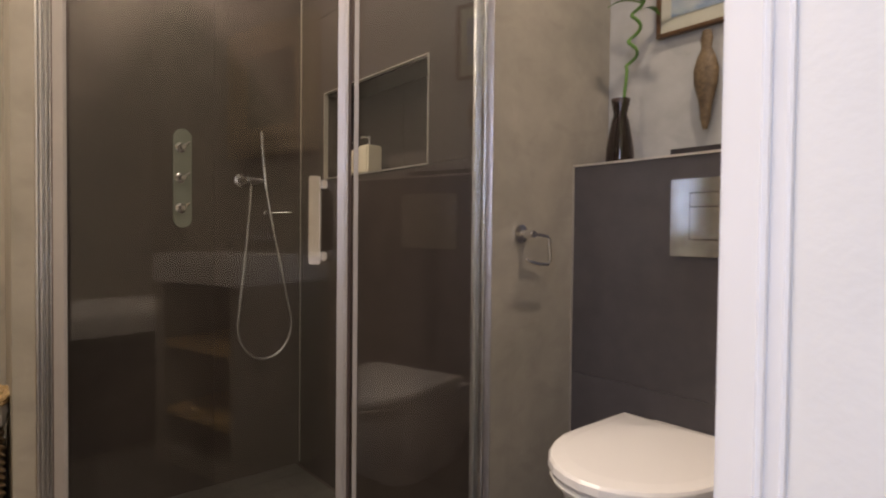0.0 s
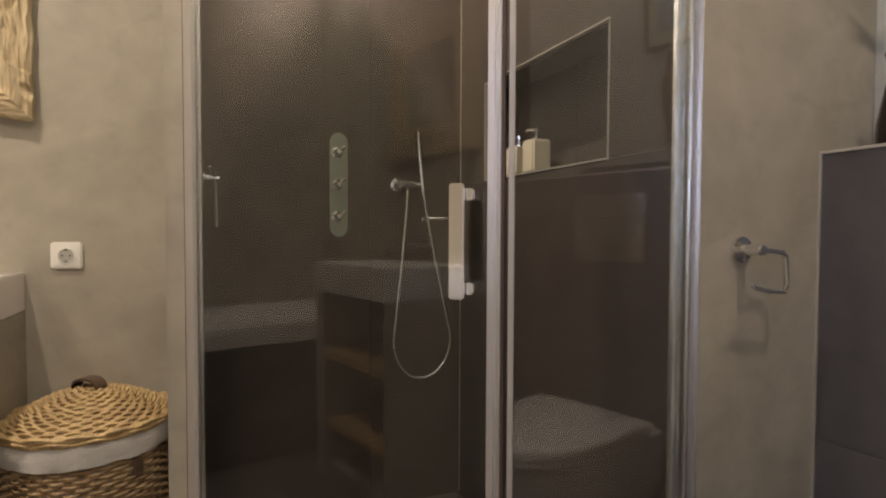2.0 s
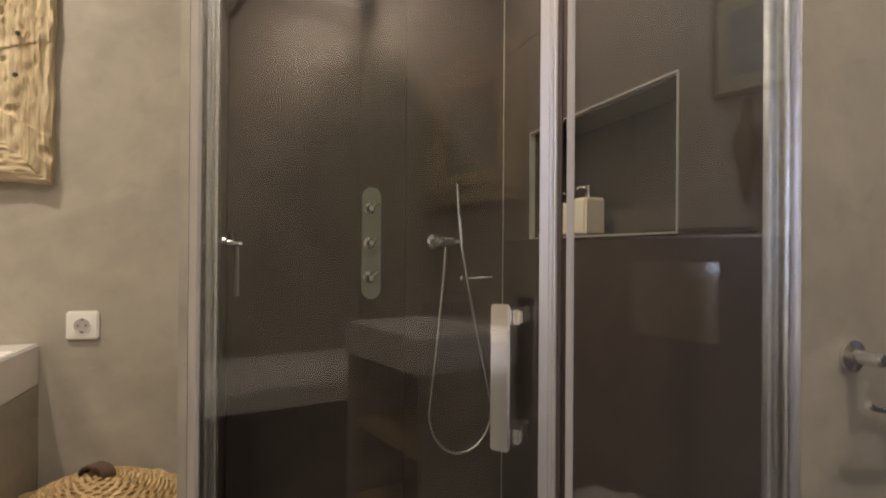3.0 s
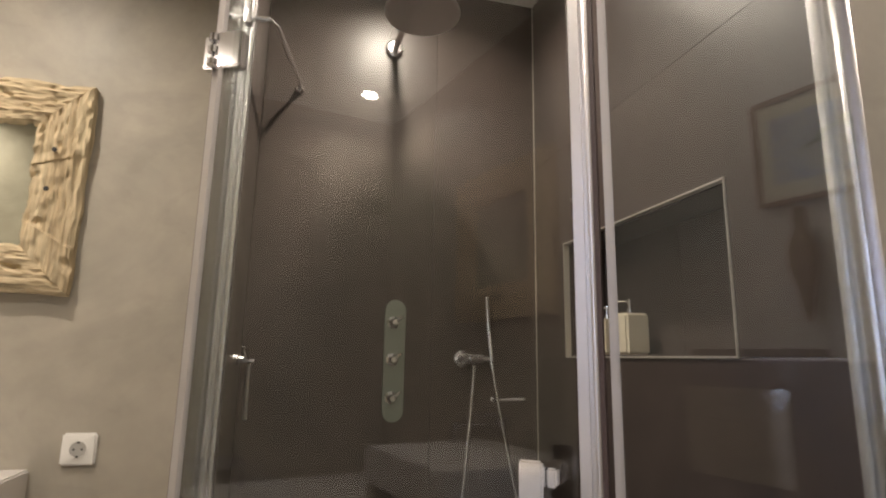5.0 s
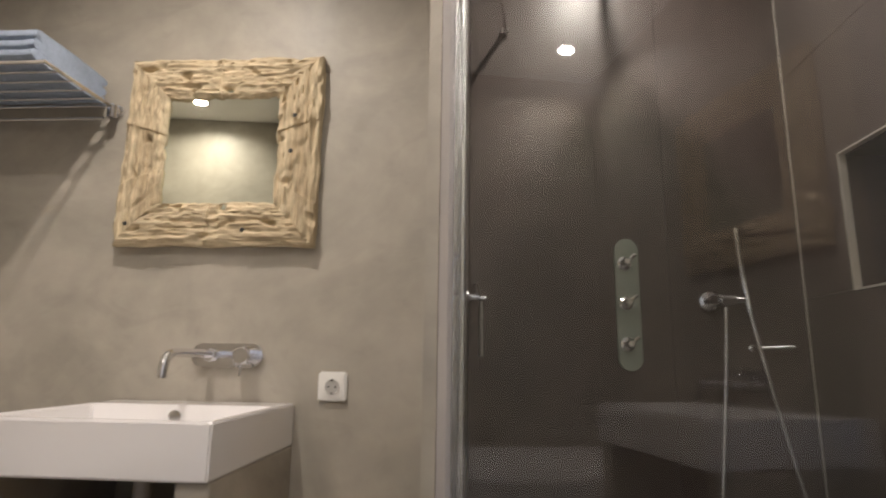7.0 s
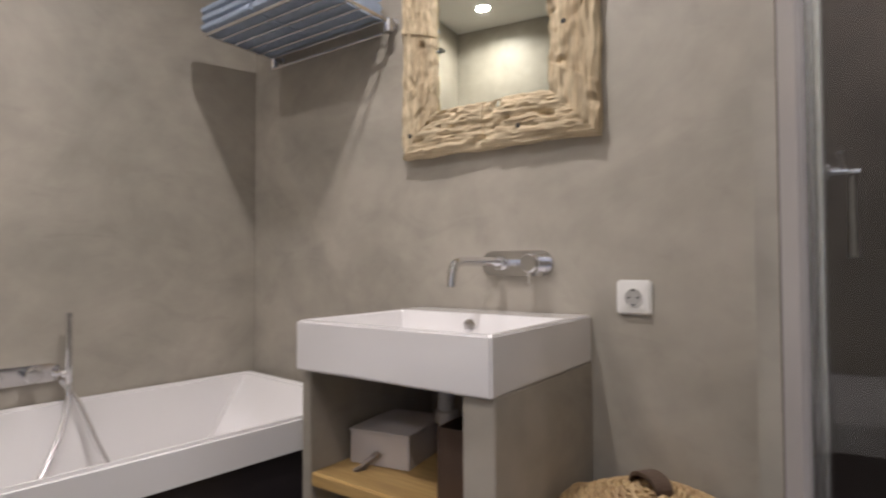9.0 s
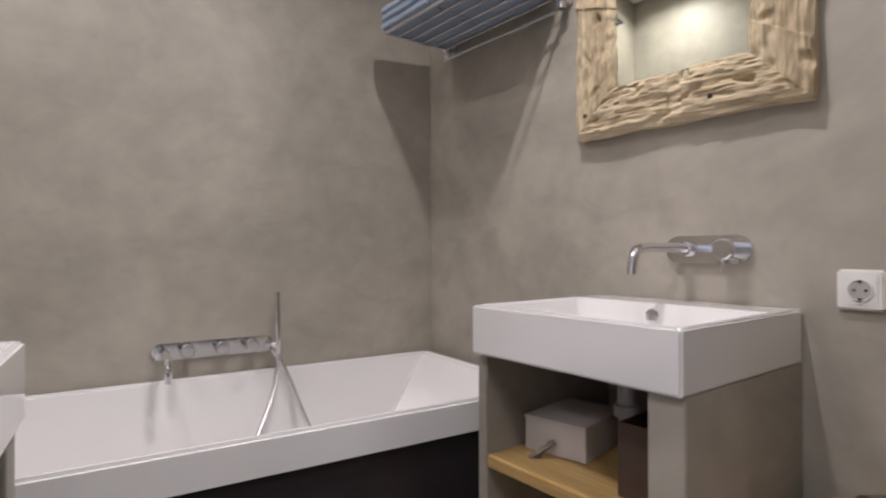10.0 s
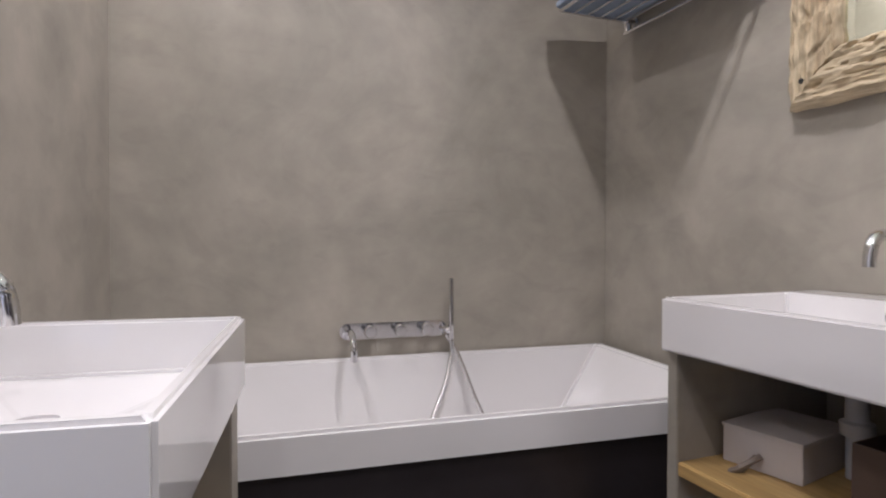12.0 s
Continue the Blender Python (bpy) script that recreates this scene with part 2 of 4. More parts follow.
def tube(points, r, sides=10, bm=None, closed=False, cap=True):
    out = bm or bmesh.new()
    pts = [Vector(p) for p in points]
    rings, count = [], len(pts)
    up = Vector((0.13, 0.31, 0.94)).normalized()
    for i, p in enumerate(pts):
        a = pts[(i - 1) % count] if (closed or i) else p
        b = pts[(i + 1) % count] if (closed or i < count - 1) else p
        d = (b - a).normalized()
        s = d.cross(up)
        if s.length < 0.05:
            s = d.cross(Vector((1, 0, 0)))
        s.normalize()
        t = s.cross(d)
        rr = r(i / (count - 1)) if callable(r) else r
        rings.append([out.verts.new(p + (s * math.cos(k * math.tau / sides) + t * math.sin(k * math.tau / sides)) * rr) for k in range(sides)])
    for i in range(count if closed else count - 1):
        a, b = rings[i], rings[(i + 1) % count]
        for k in range(sides):
            out.faces.new((a[k], a[(k + 1) % sides], b[(k + 1) % sides], b[k]))
    if cap and not closed:
        out.faces.new(rings[0][::-1])
        out.faces.new(rings[-1])
    return out


def smooth_path(pts, n=6):
    out = []
    P = [Vector(p) for p in pts]
    for i in range(len(P) - 1):
        a, b, c, d = P[max(i - 1, 0)], P[i], P[i + 1], P[min(i + 2, len(P) - 1)]
        for k in range(n):
            t = k / n
            out.append(0.5 * ((2 * b) + (c - a) * t + (2 * a - 5 * b + 4 * c - d) * t * t + (3 * b - a - 3 * c + d) * t * t * t))
    return out + [P[-1]]


def lathe(profile, sides=32, m=None, bm=None):
    """Rows of (radius, z) turned round z."""
    out = bm or bmesh.new()
    m = m or Matrix()
    rings = [[out.verts.new(m @ Vector((r * math.cos(k * math.tau / sides), r * math.sin(k * math.tau / sides), z))) for k in range(sides)] for r, z in profile]
    for a, b in zip(rings, rings[1:]):
        for k in range(sides):
            out.faces.new((a[k], a[(k + 1) % sides], b[(k + 1) % sides], b[k]))
    out.faces.new(rings[0][::-1])
    out.faces.new(rings[-1])
    return out


def stadium(w, h, sides=10):
    """Outline of a slot-shaped plate, centred, upright when h > w."""
    r = min(w, h) / 2
    pts = []
    if h >= w:
        for c, a0 in (((0, h / 2 - r), 0), ((0, r - h / 2), math.pi)):
            pts += [(c[0] + r * math.cos(a0 + math.pi * k / sides), c[1] + r * math.sin(a0 + math.pi * k / sides)) for k in range(sides + 1)]
    else:
        for c, a0 in (((w / 2 - r, 0), -math.pi / 2), ((r - w / 2, 0), math.pi / 2)):
            pts += [(c[0] + r * math.cos(a0 + math.pi * k / sides), c[1] + r * math.sin(a0 + math.pi * k / sides)) for k in range(sides + 1)]
    return pts


def plate_on_wall(points, depth, bm=None):
    """A plate in the x-z plane with its back at y = 0 and its face towards -y."""
    out = bm or bmesh.new()
    back = [out.verts.new((x, 0, z)) for x, z in points]
    front = [out.verts.new((x, -depth, z)) for x, z in points]
    out.faces.new(back)
    out.faces.new(front[::-1])
    for i in range(len(points)):
        j = (i + 1) % len(points)
        out.faces.new((back[i], front[i], front[j], back[j]))
    return out


def arc(c, a0, a1, r, n, u, v):
    c, u, v = Vector(c), Vector(u), Vector(v)
    return [c + u * (r * math.cos(a0 + (a1 - a0) * k / n)) + v * (r * math.sin(a0 + (a1 - a0) * k / n)) for k in range(n + 1)]


def structure(name, bm, mat, label="", smooth=False):
    return mesh_ob(name, bm, mat, None, smooth, label, "structure", "")


# ---- the room: walls, floor, ceiling ----
NY = 2.24          # north wall
SHY = 2.28         # shower's back wall
SHX = 1.06         # shower's east wall
EX = 1.62          # wall behind the toilet


def west_x(y):
    return -1.65 + 0.085 * (y - 2.255)


def south_y(x):
    return 0.472 - 0.14 * (x + 0.902)


structure("floor", prism([(-2.1, -1.6), (1.9, -1.6), (1.9, 1.13), (1.06, 1.13), (0.60, 1.04), (0.10, 1.46), (0.10, 2.4), (-2.1, 2.4)], -0.12, -0.01), GROUT)
structure("shower_floor", prism([(0.60, 1.04), (1.2, 1.15), (1.2, 2.5), (0.10, 2.5), (0.10, 1.46)], -0.18, -0.075), GROUT)
structure("ceiling", box(-2.1, 1.9, 0.0, 2.6, CEIL, CEIL + 0.1), WHITE_WALL)
structure("hall_ceiling", box(-2.1, 1.9, -1.6, -0.002, CEIL + 0.003, CEIL + 0.1), WHITE_WALL)
structure("wall_north", box(-2.0, 0.137, NY, NY + 0.2, -0.12, CEIL), PLASTER, "grey-beige trowelled plaster wall")
structure("wall_west", prism([(west_x(0.2), 0.2), (west_x(NY - 0.001), NY - 0.001), (-2.0, NY - 0.001), (-2.0, 0.2)], -0.12, CEIL), PLASTER, "grey-beige trowelled plaster wall")
structure("wall_south", prism([(west_x(0.55) + 0.002, south_y(west_x(0.55))), (-0.36, south_y(-0.36)), (-0.36, 0.2), (west_x(0.55) + 0.002, 0.2)], -0.12, CEIL), PLASTER, "grey-beige plaster wall behind the basin")
structure("wing_wall", box(0.060, 0.127, 1.842, NY - 0.001, -0.12, CEIL, 0.003), PLASTER, "narrow grey-beige plaster wing wall beside the shower")
structure("tile_edge_trim", box(0.1275, 0.1405, 1.8395, 1.8415, -0.07, CEIL - 0.002), TRIM)
structure("wall_stub", prism([(1.078, 1.14), (EX, 1.14), (EX, 1.30), (1.20, 1.30), (1.078, 1.165)], -0.12, CEIL), PLASTER, "beige plaster wall between shower and toilet")
structure("wall_east", box(EX + 0.001, EX + 0.2, 0.05, 1.3, -0.12, CEIL), PLASTER_DAYLIT, "plaster wall over the cistern, bluish daylight put into its colour")
structure("shower_wall_north", box(0.1375, 1.3, SHY + 0.012, SHY + 0.2, -0.18, CEIL), GROUT)
structure("shower_wall_east", box(1.20, 1.30, 1.301, SHY + 0.011, -0.18, CEIL), GROUT)
bm = box(1.072, 1.199, 1.17, SHY + 0.011, -0.18, 1.140)
box(1.072, 1.199, 1.17, SHY + 0.011, 1.478, CEIL, bm=bm)
box(1.072, 1.199, 1.17, 1.405, 1.1405, 1.4775, bm=bm)
box(1.072, 1.199, 2.070, SHY + 0.011, 1.1405, 1.4775, bm=bm)
structure("shower_wall_niche", bm, GROUT, "wall with a recessed niche, clad in dark brown tile")
# south wall of the toilet alcove
bm = box(0.353, EX, 0.08, 0.20, -0.12, CEIL)
structure("wall_alcove", bm, PLASTER, "grey-beige plaster wall beside the door opening")
structure("lintel", box(-0.358, 0.3525, 0.08, 0.20, 2.10, CEIL), WHITE_WALL)
bm = box(-0.62, -0.361, 0.08, 0.199, -0.12, CEIL)
structure("wall_door_side", bm, WHITE_WALL)
# hall behind the door opening
bm = box(-1.10, -1.0, -1.6, -0.75, -0.12, CEIL)
box(-1.10, -1.0, -0.09, 0.2, -0.12, CEIL, bm=bm)
box(-1.10, -1.0, -0.75, -0.09, -0.12, 0.92, bm=bm)
box(-1.10, -1.0, -0.75, -0.09, 2.02, CEIL, bm=bm)
structure("hall_wall_west", bm, WHITE_WALL)
structure("hall_wall_south", box(-1.0, 1.8, -1.7, -1.6, -0.12, CEIL), WHITE_WALL)
structure("hall_wall_east", box(0.70, 0.80, -1.6, 0.079, -0.12, CEIL), WHITE_WALL)
structure("hall_wall_north", box(-1.0, -0.621, 0.08, 0.19, -0.12, CEIL), WHITE_WALL)

# unseen hall window, assumed as the source of the cool light
win = tagged(new("window_1"), "unseen white-framed window, added in the hall wall for daylight", "", "", "structure")
bm = box(-1.08, -1.02, -0.75, -0.71, 0.92, 2.02)
for b in ((-0.13, -0.09, 0.92, 2.02), (-0.71, -0.13, 0.92, 0.96), (-0.71, -0.13, 1.98, 2.02), (-0.71, -0.13, 1.45, 1.48)):
    box(-1.08, -1.02, b[0], b[1], b[2], b[3], bm=bm)
part("window_frame", bm, WHITE_GLOSS, win)
for z0, z1 in ((0.96, 1.45), (1.48, 1.98)):
    pane = part("pane", box(-1.052, -1.048, -0.71, -0.13, z0, z1), GLASS, win)
    pane.visible_shadow = False

# door frame in the opening
frame_door = tagged(new("door_frame"), "white gloss-painted door frame in the white wall", "", "", "structure")
part("jamb", box(0.335, 0.352, 0.177, 0.203, -0.005, 2.09, 0.003), WHITE_GLOSS, frame_door)
part("rebate", box(0.340, 0.352, 0.166, 0.1768, -0.005, 2.09, 0.002), WHITE_GLOSS, frame_door)
part("stop", box(0.343, 0.352, 0.085, 0.1657, -0.005, 2.09, 0.002), WHITE_WALL, frame_door)
part("jamb", box(-0.358, -0.335, 0.085, 0.205, 0.0, 2.08, 0.003), WHITE_GLOSS, frame_door)
part("casing", box(0.345, 0.42, 0.060, 0.0795, 0.0, 2.10, 0.004), WHITE_GLOSS, frame_door)
part("head", box(-0.358, 0.352, 0.085, 0.205, 2.081, 2.0995, 0.003), WHITE_GLOSS, frame_door)


# ---- downlights ----
def downlight():
    ob = thing("downlight", pose(0, 0, 0), "round recessed ceiling downlight with steel ring, lit", "ceiling light", "ceiling downlights")
    bm = bmesh.new()
    lathe([(0.040, -0.001), (0.046, -0.004), (0.046, -0.0005), (0.040, 0.0)], 28, bm=bm)
    part("ring", bm, STEEL, ob, smooth=False)
    part("bulb", lathe([(0.034, -0.0045), (0.036, -0.003), (0.036, -0.002)], 24), LAMP_ON, ob, "glowing lamp face")
    return ob


first = downlight()
first.matrix_basis = pose(LAMPS[0][1], LAMPS[0][2], CEIL - 0.0005)
for name, x, y, power in LAMPS[1:]:
    copy_thing(first, pose(x, y, CEIL - 0.0005))


# ---- shower enclosure ----
A0, A1 = (0.129, 1.812), (0.122, 1.511)      # side panel: wall end, hinge end
B0, B1 = (0.1455, 1.467), (0.572, 1.094)      # door
C0, C1 = (0.610, 1.070), (1.046, 1.136)      # fixed panel


def slab_between(p, q, t, z0, z1, bev=0.0, bm=None):
    d = (Vector(q) - Vector(p)).normalized()
    n = Vector((-d.y, d.x)) * (t / 2)
    p, q = Vector(p), Vector(q)
    return prism([tuple(p - n), tuple(q - n), tuple(q + n), tuple(p + n)], z0, z1, bm, bev)


enclosure = thing("shower_enclosure", pose(0, 0, 0), "clear glass corner shower enclosure with polished aluminium profiles", "shower enclosure")
GH = 1.74
part("side_panel", slab_between(A0, A1, 0.006, -0.01, GH + 0.4), GLASS, enclosure)
part("fixed_panel", slab_between(C0, C1, 0.006, -0.01, GH + 0.4), GLASS, enclosure)
prof = slab_between((0.108, 1.828), (0.147, 1.828), 0.024, -0.01, GH + 0.4, 0.002)
for px, pr in ((0.112, 0.0055), (0.1215, 0.004), (0.131, 0.005), (0.1415, 0.0055)):
    tube([(px, 1.815, -0.01), (px, 1.815, GH + 0.4)], pr, 16, prof)
part("wall_profile", prof, CHROME_SATIN, enclosure, "ribbed polished aluminium wall profile", smooth=True)
part("edge_profile", slab_between((0.1205, 1.508), (0.1375, 1.468), 0.007, -0.01, GH + 0.4, 0.002), FROSTED, enclosure, "pale translucent seal profile")
part("edge_seal", slab_between((0.1180, 1.512), (0.1200, 1.5095), 0.004, -0.01, GH + 0.4), SEAL_AND_GAP, enclosure)
part("closing_profile", slab_between((0.5995, 1.0715), (0.6075, 1.0665), 0.008, -0.01, GH + 0.4, 0.003), FROSTED, enclosure)
prof = slab_between((1.030, 1.166), (1.062, 1.182), 0.010, -0.01, GH + 0.4)
for px, py, pr in ((1.036, 1.166, 0.0045), (1.0425, 1.166, 0.0035), (1.050, 1.167, 0.006)):
    tube([(px, py, -0.01), (px, py, GH + 0.4)], pr, 18, prof)
slab_between((1.040, 1.138), (1.050, 1.140), 0.008, -0.01, GH + 0.4, 0.002, prof)
slab_between((1.046, 1.142), (1.046, 1.162), 0.006, -0.01, GH + 0.4, 0.001, prof)
part("wall_profile", prof, CHROME_SATIN, enclosure, smooth=True)
part("corner_trim", prism([(1.060, 1.172), (1.0765, 1.139), (1.0775, 1.164), (1.066, 1.182)], -0.01, CEIL - 0.002), CHROME_SATIN, enclosure)
part("floor_profile", slab_between(C0, C1, 0.02, -0.074, -0.011, 0.002), CHROME_SATIN, enclosure)
door = part("door_leaf", slab_between(B0, B1, 0.006, 0.005, GH + 0.4), GLASS, enclosure, "clear frameless glass door leaf")
pf = slab_between((0.5725, 1.0912), (0.5850, 1.0809), 0.011, 0.005, GH + 0.4, 0.004)
tube([(0.5865, 1.0775, 0.005), (0.5865, 1.0775, GH + 0.4)], 0.0033, 12, pf)
part("door_profile", pf, ALUMINIUM, door)
part("seal", slab_between((0.587, 1.082), (0.595, 1.075), 0.010, 0.005, GH + 0.4), SEAL_AND_GAP, door)
for z in (1.628, 0.25):
    hg = box(-0.028, 0.022, -0.012, 0.012, -0.033, 0.033, 0.003)
    box(-0.052, -0.032, -0.009, 0.009, -0.030, 0.030, 0.003, bm=hg)
    for dz in (-0.022, 0.0, 0.022):
        tube([(-0.030, -0.012, dz - 0.006), (-0.030, -0.012, dz + 0.006)], 0.008, 12, hg)
    h = part("hinge", hg, CHROME, enclosure, "chrome glass hinge")
    h.matrix_basis = pose(0.153, 1.470, z, 0, 0, -30)
dd = (Vector(B1) - Vector(B0)).normalized()
ang = math.degrees(math.atan2(dd.y, dd.x))
hb = box(-0.012, 0.012, -0.050, -0.040, -0.088, 0.088, 0.002)
bar = part("handle", hb, CHROME, door, "flat rectangular chrome door handle")
for z in (-0.072, 0.072):
    bk = box(0.004, 0.022, -0.0395, 0.010, z - 0.009, z + 0.009, 0.002)
    part("bracket", bk, CHROME, bar)
bar.matrix_basis = pose(0.540, 1.104, 0.947, 0, 0, ang)
rod = tube([(0.090, 1.715, 1.843), (0.185, 1.715, 1.848), (0.200, 1.75, 1.855), (0.247, 2.20, 1.962), (0.249, 2.262, 1.965)], 0.0065, 12)
lathe([(0.011, -0.016), (0.011, 0.016)], 16, pose(0.142, 1.715, 1.846), rod)
part("support_rod", rod, CHROME_SATIN, enclosure, smooth=True)
part("rod_flange", lathe([(0.014, 0.0), (0.014, 0.012), (0.010, 0.016)], 20, pose(0.247, SHY, 1.965, 90, 0, 0)), CHROME, enclosure)


# ---- shower fittings ----
valve = thing("shower_valve_panel", pose(0.583, SHY, 1.123), "upright rounded grey-green plate with three chrome knobs on brown tile", "shower mixer")
part("plate", plate_on_wall(stadium(0.064, 0.367), 0.010), PLATE_GLASS, valve, "pale grey-green rounded plate")
for z in (0.112, 0.0, -0.112):
    kb = lathe([(0.019, 0.0), (0.019, 0.006), (0.012, 0.009), (0.012, 0.036), (0.008, 0.044)], 20, pose(-0.008, -0.0105, z, 90, 0, 0))
    tube([(-0.008, -0.036, z - 0.004), (0.004, -0.046, z + 0.010), (0.014, -0.050, z + 0.020)], 0.0055, 8, kb)
    part("knob", kb, CHROME, valve, "chrome lever knob")

hand = thing("hand_shower", pose(0.800, SHY, 1.130), "slim chrome stick hand shower with hose hanging from a wall holder", "hand shower")
hd = lathe([(0.026, 0.0), (0.026, 0.010), (0.016, 0.014), (0.016, 0.045), (0.012, 0.05)], 24, pose(0, 0, 0, 90, 0, 0))
lathe([(0.016, -0.02), (0.016, 0.02)], 20, pose(0.034, -0.045, 0, 0, 90, 0), hd)
tube([(0, -0.035, 0), (0.034, -0.045, 0), (0.085, -0.048, 0.0)], 0.009, 12, hd)
part("holder", hd, CHROME, hand)
part("wand", tube([(0.066, -0.05, 0.195), (0.072, -0.05, 0.10), (0.082, -0.05, 0.0), (0.086, -0.05, -0.03)], 0.0075, 12), CHROME, hand, "slim chrome wand")
left = [(0.028 - 0.054 * (s ** 1.2), -0.045, -0.02 - 0.55 * s) for s in [i / 12 for i in range(13)]]
right = [(0.088 + 0.11 * (s ** 1.1), -0.048, -0.03 - 0.53 * s) for s in [i / 12 for i in range(13)]]
cx, rx = (left[-1][0] + right[-1][0]) / 2, (right[-1][0] - left[-1][0]) / 2
low = [(cx - rx * math.cos(math.pi * k / 16), -0.047, -0.57 - 0.145 * math.sin(math.pi * k / 16)) for k in range(1, 16)]
part("hose", tube(left + low + right[::-1], 0.0058, 10), CHROME_SATIN, hand, "ribbed metal hose", smooth=True)

rain = thing("rain_shower", pose(0.55, SHY, 2.160), "large round chrome rain shower head on a wall arm", "shower head")
part("flange", lathe([(0.030, 0.0), (0.030, 0.012), (0.022, 0.016)], 28, pose(0, 0, 0, 90, 0, 0)), CHROME, rain)
part("arm", tube([(0, -0.01, 0), (0.01, -0.18, 0.006), (0.022, -0.295, 0.006), (0.026, -0.318, 0.0), (0.026, -0.325, -0.037)], 0.011, 14), CHROME, rain, smooth=True)
part("head", lathe([(0.105, -0.006), (0.109, 0.0), (0.107, 0.006), (0.03, 0.014), (0.014, 0.030)], 48, pose(0.026, -0.325, -0.066)), STEEL, rain, "flat round shower head")

squeegee = thing("squeegee", pose(0.127, 2.082, 1.117), "chrome hook with a slim hanging squeegee on the tiled wing wall", "squeegee")
sq = lathe([(0.015, 0.0), (0.015, 0.008), (0.009, 0.010), (0.009, 0.034)], 18, pose(0.012, 0, 0, 0, 90, 0))
tube([(0.035, -0.02, 0.030), (0.044, 0, 0.0), (0.062, 0.0, -0.002)], 0.006, 10, sq)
part("hook", sq, CHROME, squeegee)
part("grip", tube([(0.050, -0.008, -0.01), (0.050, -0.008, -0.145)], lambda u: 0.004 + 0.002 * u, 10), STEEL, squeegee)

rail = thing("wall_hook", pose(0.905, SHY, 1.005), "slim chrome bar hook on the brown tiled shower wall", "hook")
hk = lathe([(0.009, 0.0), (0.009, 0.006), (0.005, 0.008), (0.005, 0.035)], 16, pose(0, 0, 0, 90, 0, 0))
tube([(0.0, -0.035, 0.0), (0.095, -0.035, 0.004)], 0.004, 10, hk)
part("bar", hk, CHROME, rail)

# niche trim and contents
trim = bmesh.new()
for b in ((1.4025, 1.4065, 1.1385, 1.4795), (2.0675, 2.0715, 1.1385, 1.4795), (1.4065, 2.0675, 1.1385, 1.1425), (1.4065, 2.0675, 1.4755, 1.4795)):
    box(1.0565, 1.074, b[0], b[1], b[2], b[3], bm=trim)
mesh_ob("niche_trim", trim, TRIM, kind="structure", label="thin pale metal trim round the niche")


def dispenser(x, y, w, h):
    ob = thing("soap_dispenser", pose(x, y, 1.1475, 0, 0, 0), "square cream stoneware soap dispenser with chrome pump in the niche", "soap dispenser", "soap dispensers in the niche")
    part("body", box(-w / 2, w / 2, -w / 2, w / 2, 0, h, 0.006, 3), STONEWARE, ob)
    p = lathe([(0.010, h), (0.010, h + 0.012), (0.005, h + 0.014), (0.005, h + 0.026), (0.008, h + 0.028), (0.008, h + 0.037)], 16)
    tube([(0, 0, h + 0.033), (-0.024, 0.010, h + 0.033), (-0.031, 0.013, h + 0.026)], 0.0035, 8, p)
    part("pump", p, CHROME, ob, "small chrome pump")
    return ob


dispenser(1.130, 1.846, 0.068, 0.106)
dispenser(1.130, 1.957, 0.066, 0.098)
structure("corner_trim", box(SHX - 0.0035, SHX - 0.0008, SHY - 0.0035, SHY - 0.0008, -0.06, CEIL - 0.002), TRIM)


# ---- toilet alcove ----
structure("cistern_wall", box(1.447, EX, 0.201, 1.1395, -0.12, 1.131), GROUT, "boxed-in cistern clad in dark grey tile")
structure("cistern_cap_trim", box(1.431, 1.437, 0.201, 1.1395, 1.138, 1.144), TRIM)
structure("cistern_edge_trim", box(1.431, 1.4365, 1.1365, 1.1395, -0.12, 1.1375), TRIM)
structure("cistern_top", box(1.4375, EX, 0.201, 1.1395, 1.1315, 1.142), TILE_GREY)
flush = thing("flush_plate", pose(1.434, 0.690, 0.973, 0, 0, -90), "polished chrome flush plate with two stacked buttons on grey tile", "flush plate")
FLUSH_METAL = material("grey_chrome", (0.62, 0.62, 0.60), 0.10, metal=1.0, colour2=(0.58, 0.58, 0.57), scale=12)
part("plate", box(-0.123, 0.123, -0.010, -0.0005, -0.102, 0.102, 0.002), FLUSH_METAL, flush)
# dark sheet behind the buttons, colours in the shade of their gaps
part("recess", box(-0.070, 0.070, -0.0108, -0.0102, -0.059, 0.066), SEAL_AND_GAP, flush)
for x0, x1, z0, z1 in ((-0.067, 0.067, -0.056, 0.026), (-0.067, 0.067, 0.029, 0.063)):
    part("button", box(x0, x1, -0.0135, -0.0110, z0, z1, 0.0008), FLUSH_METAL, flush)


def d_outline(back, front, half, n=14):
    """Plan of a seat: straight back at x = back, round front at x = front (front < back), half its width."""
    r = half
    straight = back - (front + r * 1.25)
    pts = [(back, -half), (back, half)]
    cx = back - straight
    pts += [(cx - 1.25 * r * math.sin(math.pi * k / n), half * math.cos(math.pi * k / n)) for k in range(n + 1)]
    return pts


def loft(rows, bm=None):
    out = bm or bmesh.new()
    rings = [[out.verts.new((x, y, z)) for x, y in pts] for pts, z in rows]
    for a, b in zip(rings, rings[1:]):
        for i in range(len(a)):
            j = (i + 1) % len(a)
            out.faces.new((a[i], a[j], b[j], b[i]))
    out.faces.new(rings[0][::-1])
    out.faces.new(rings[-1])
    return out


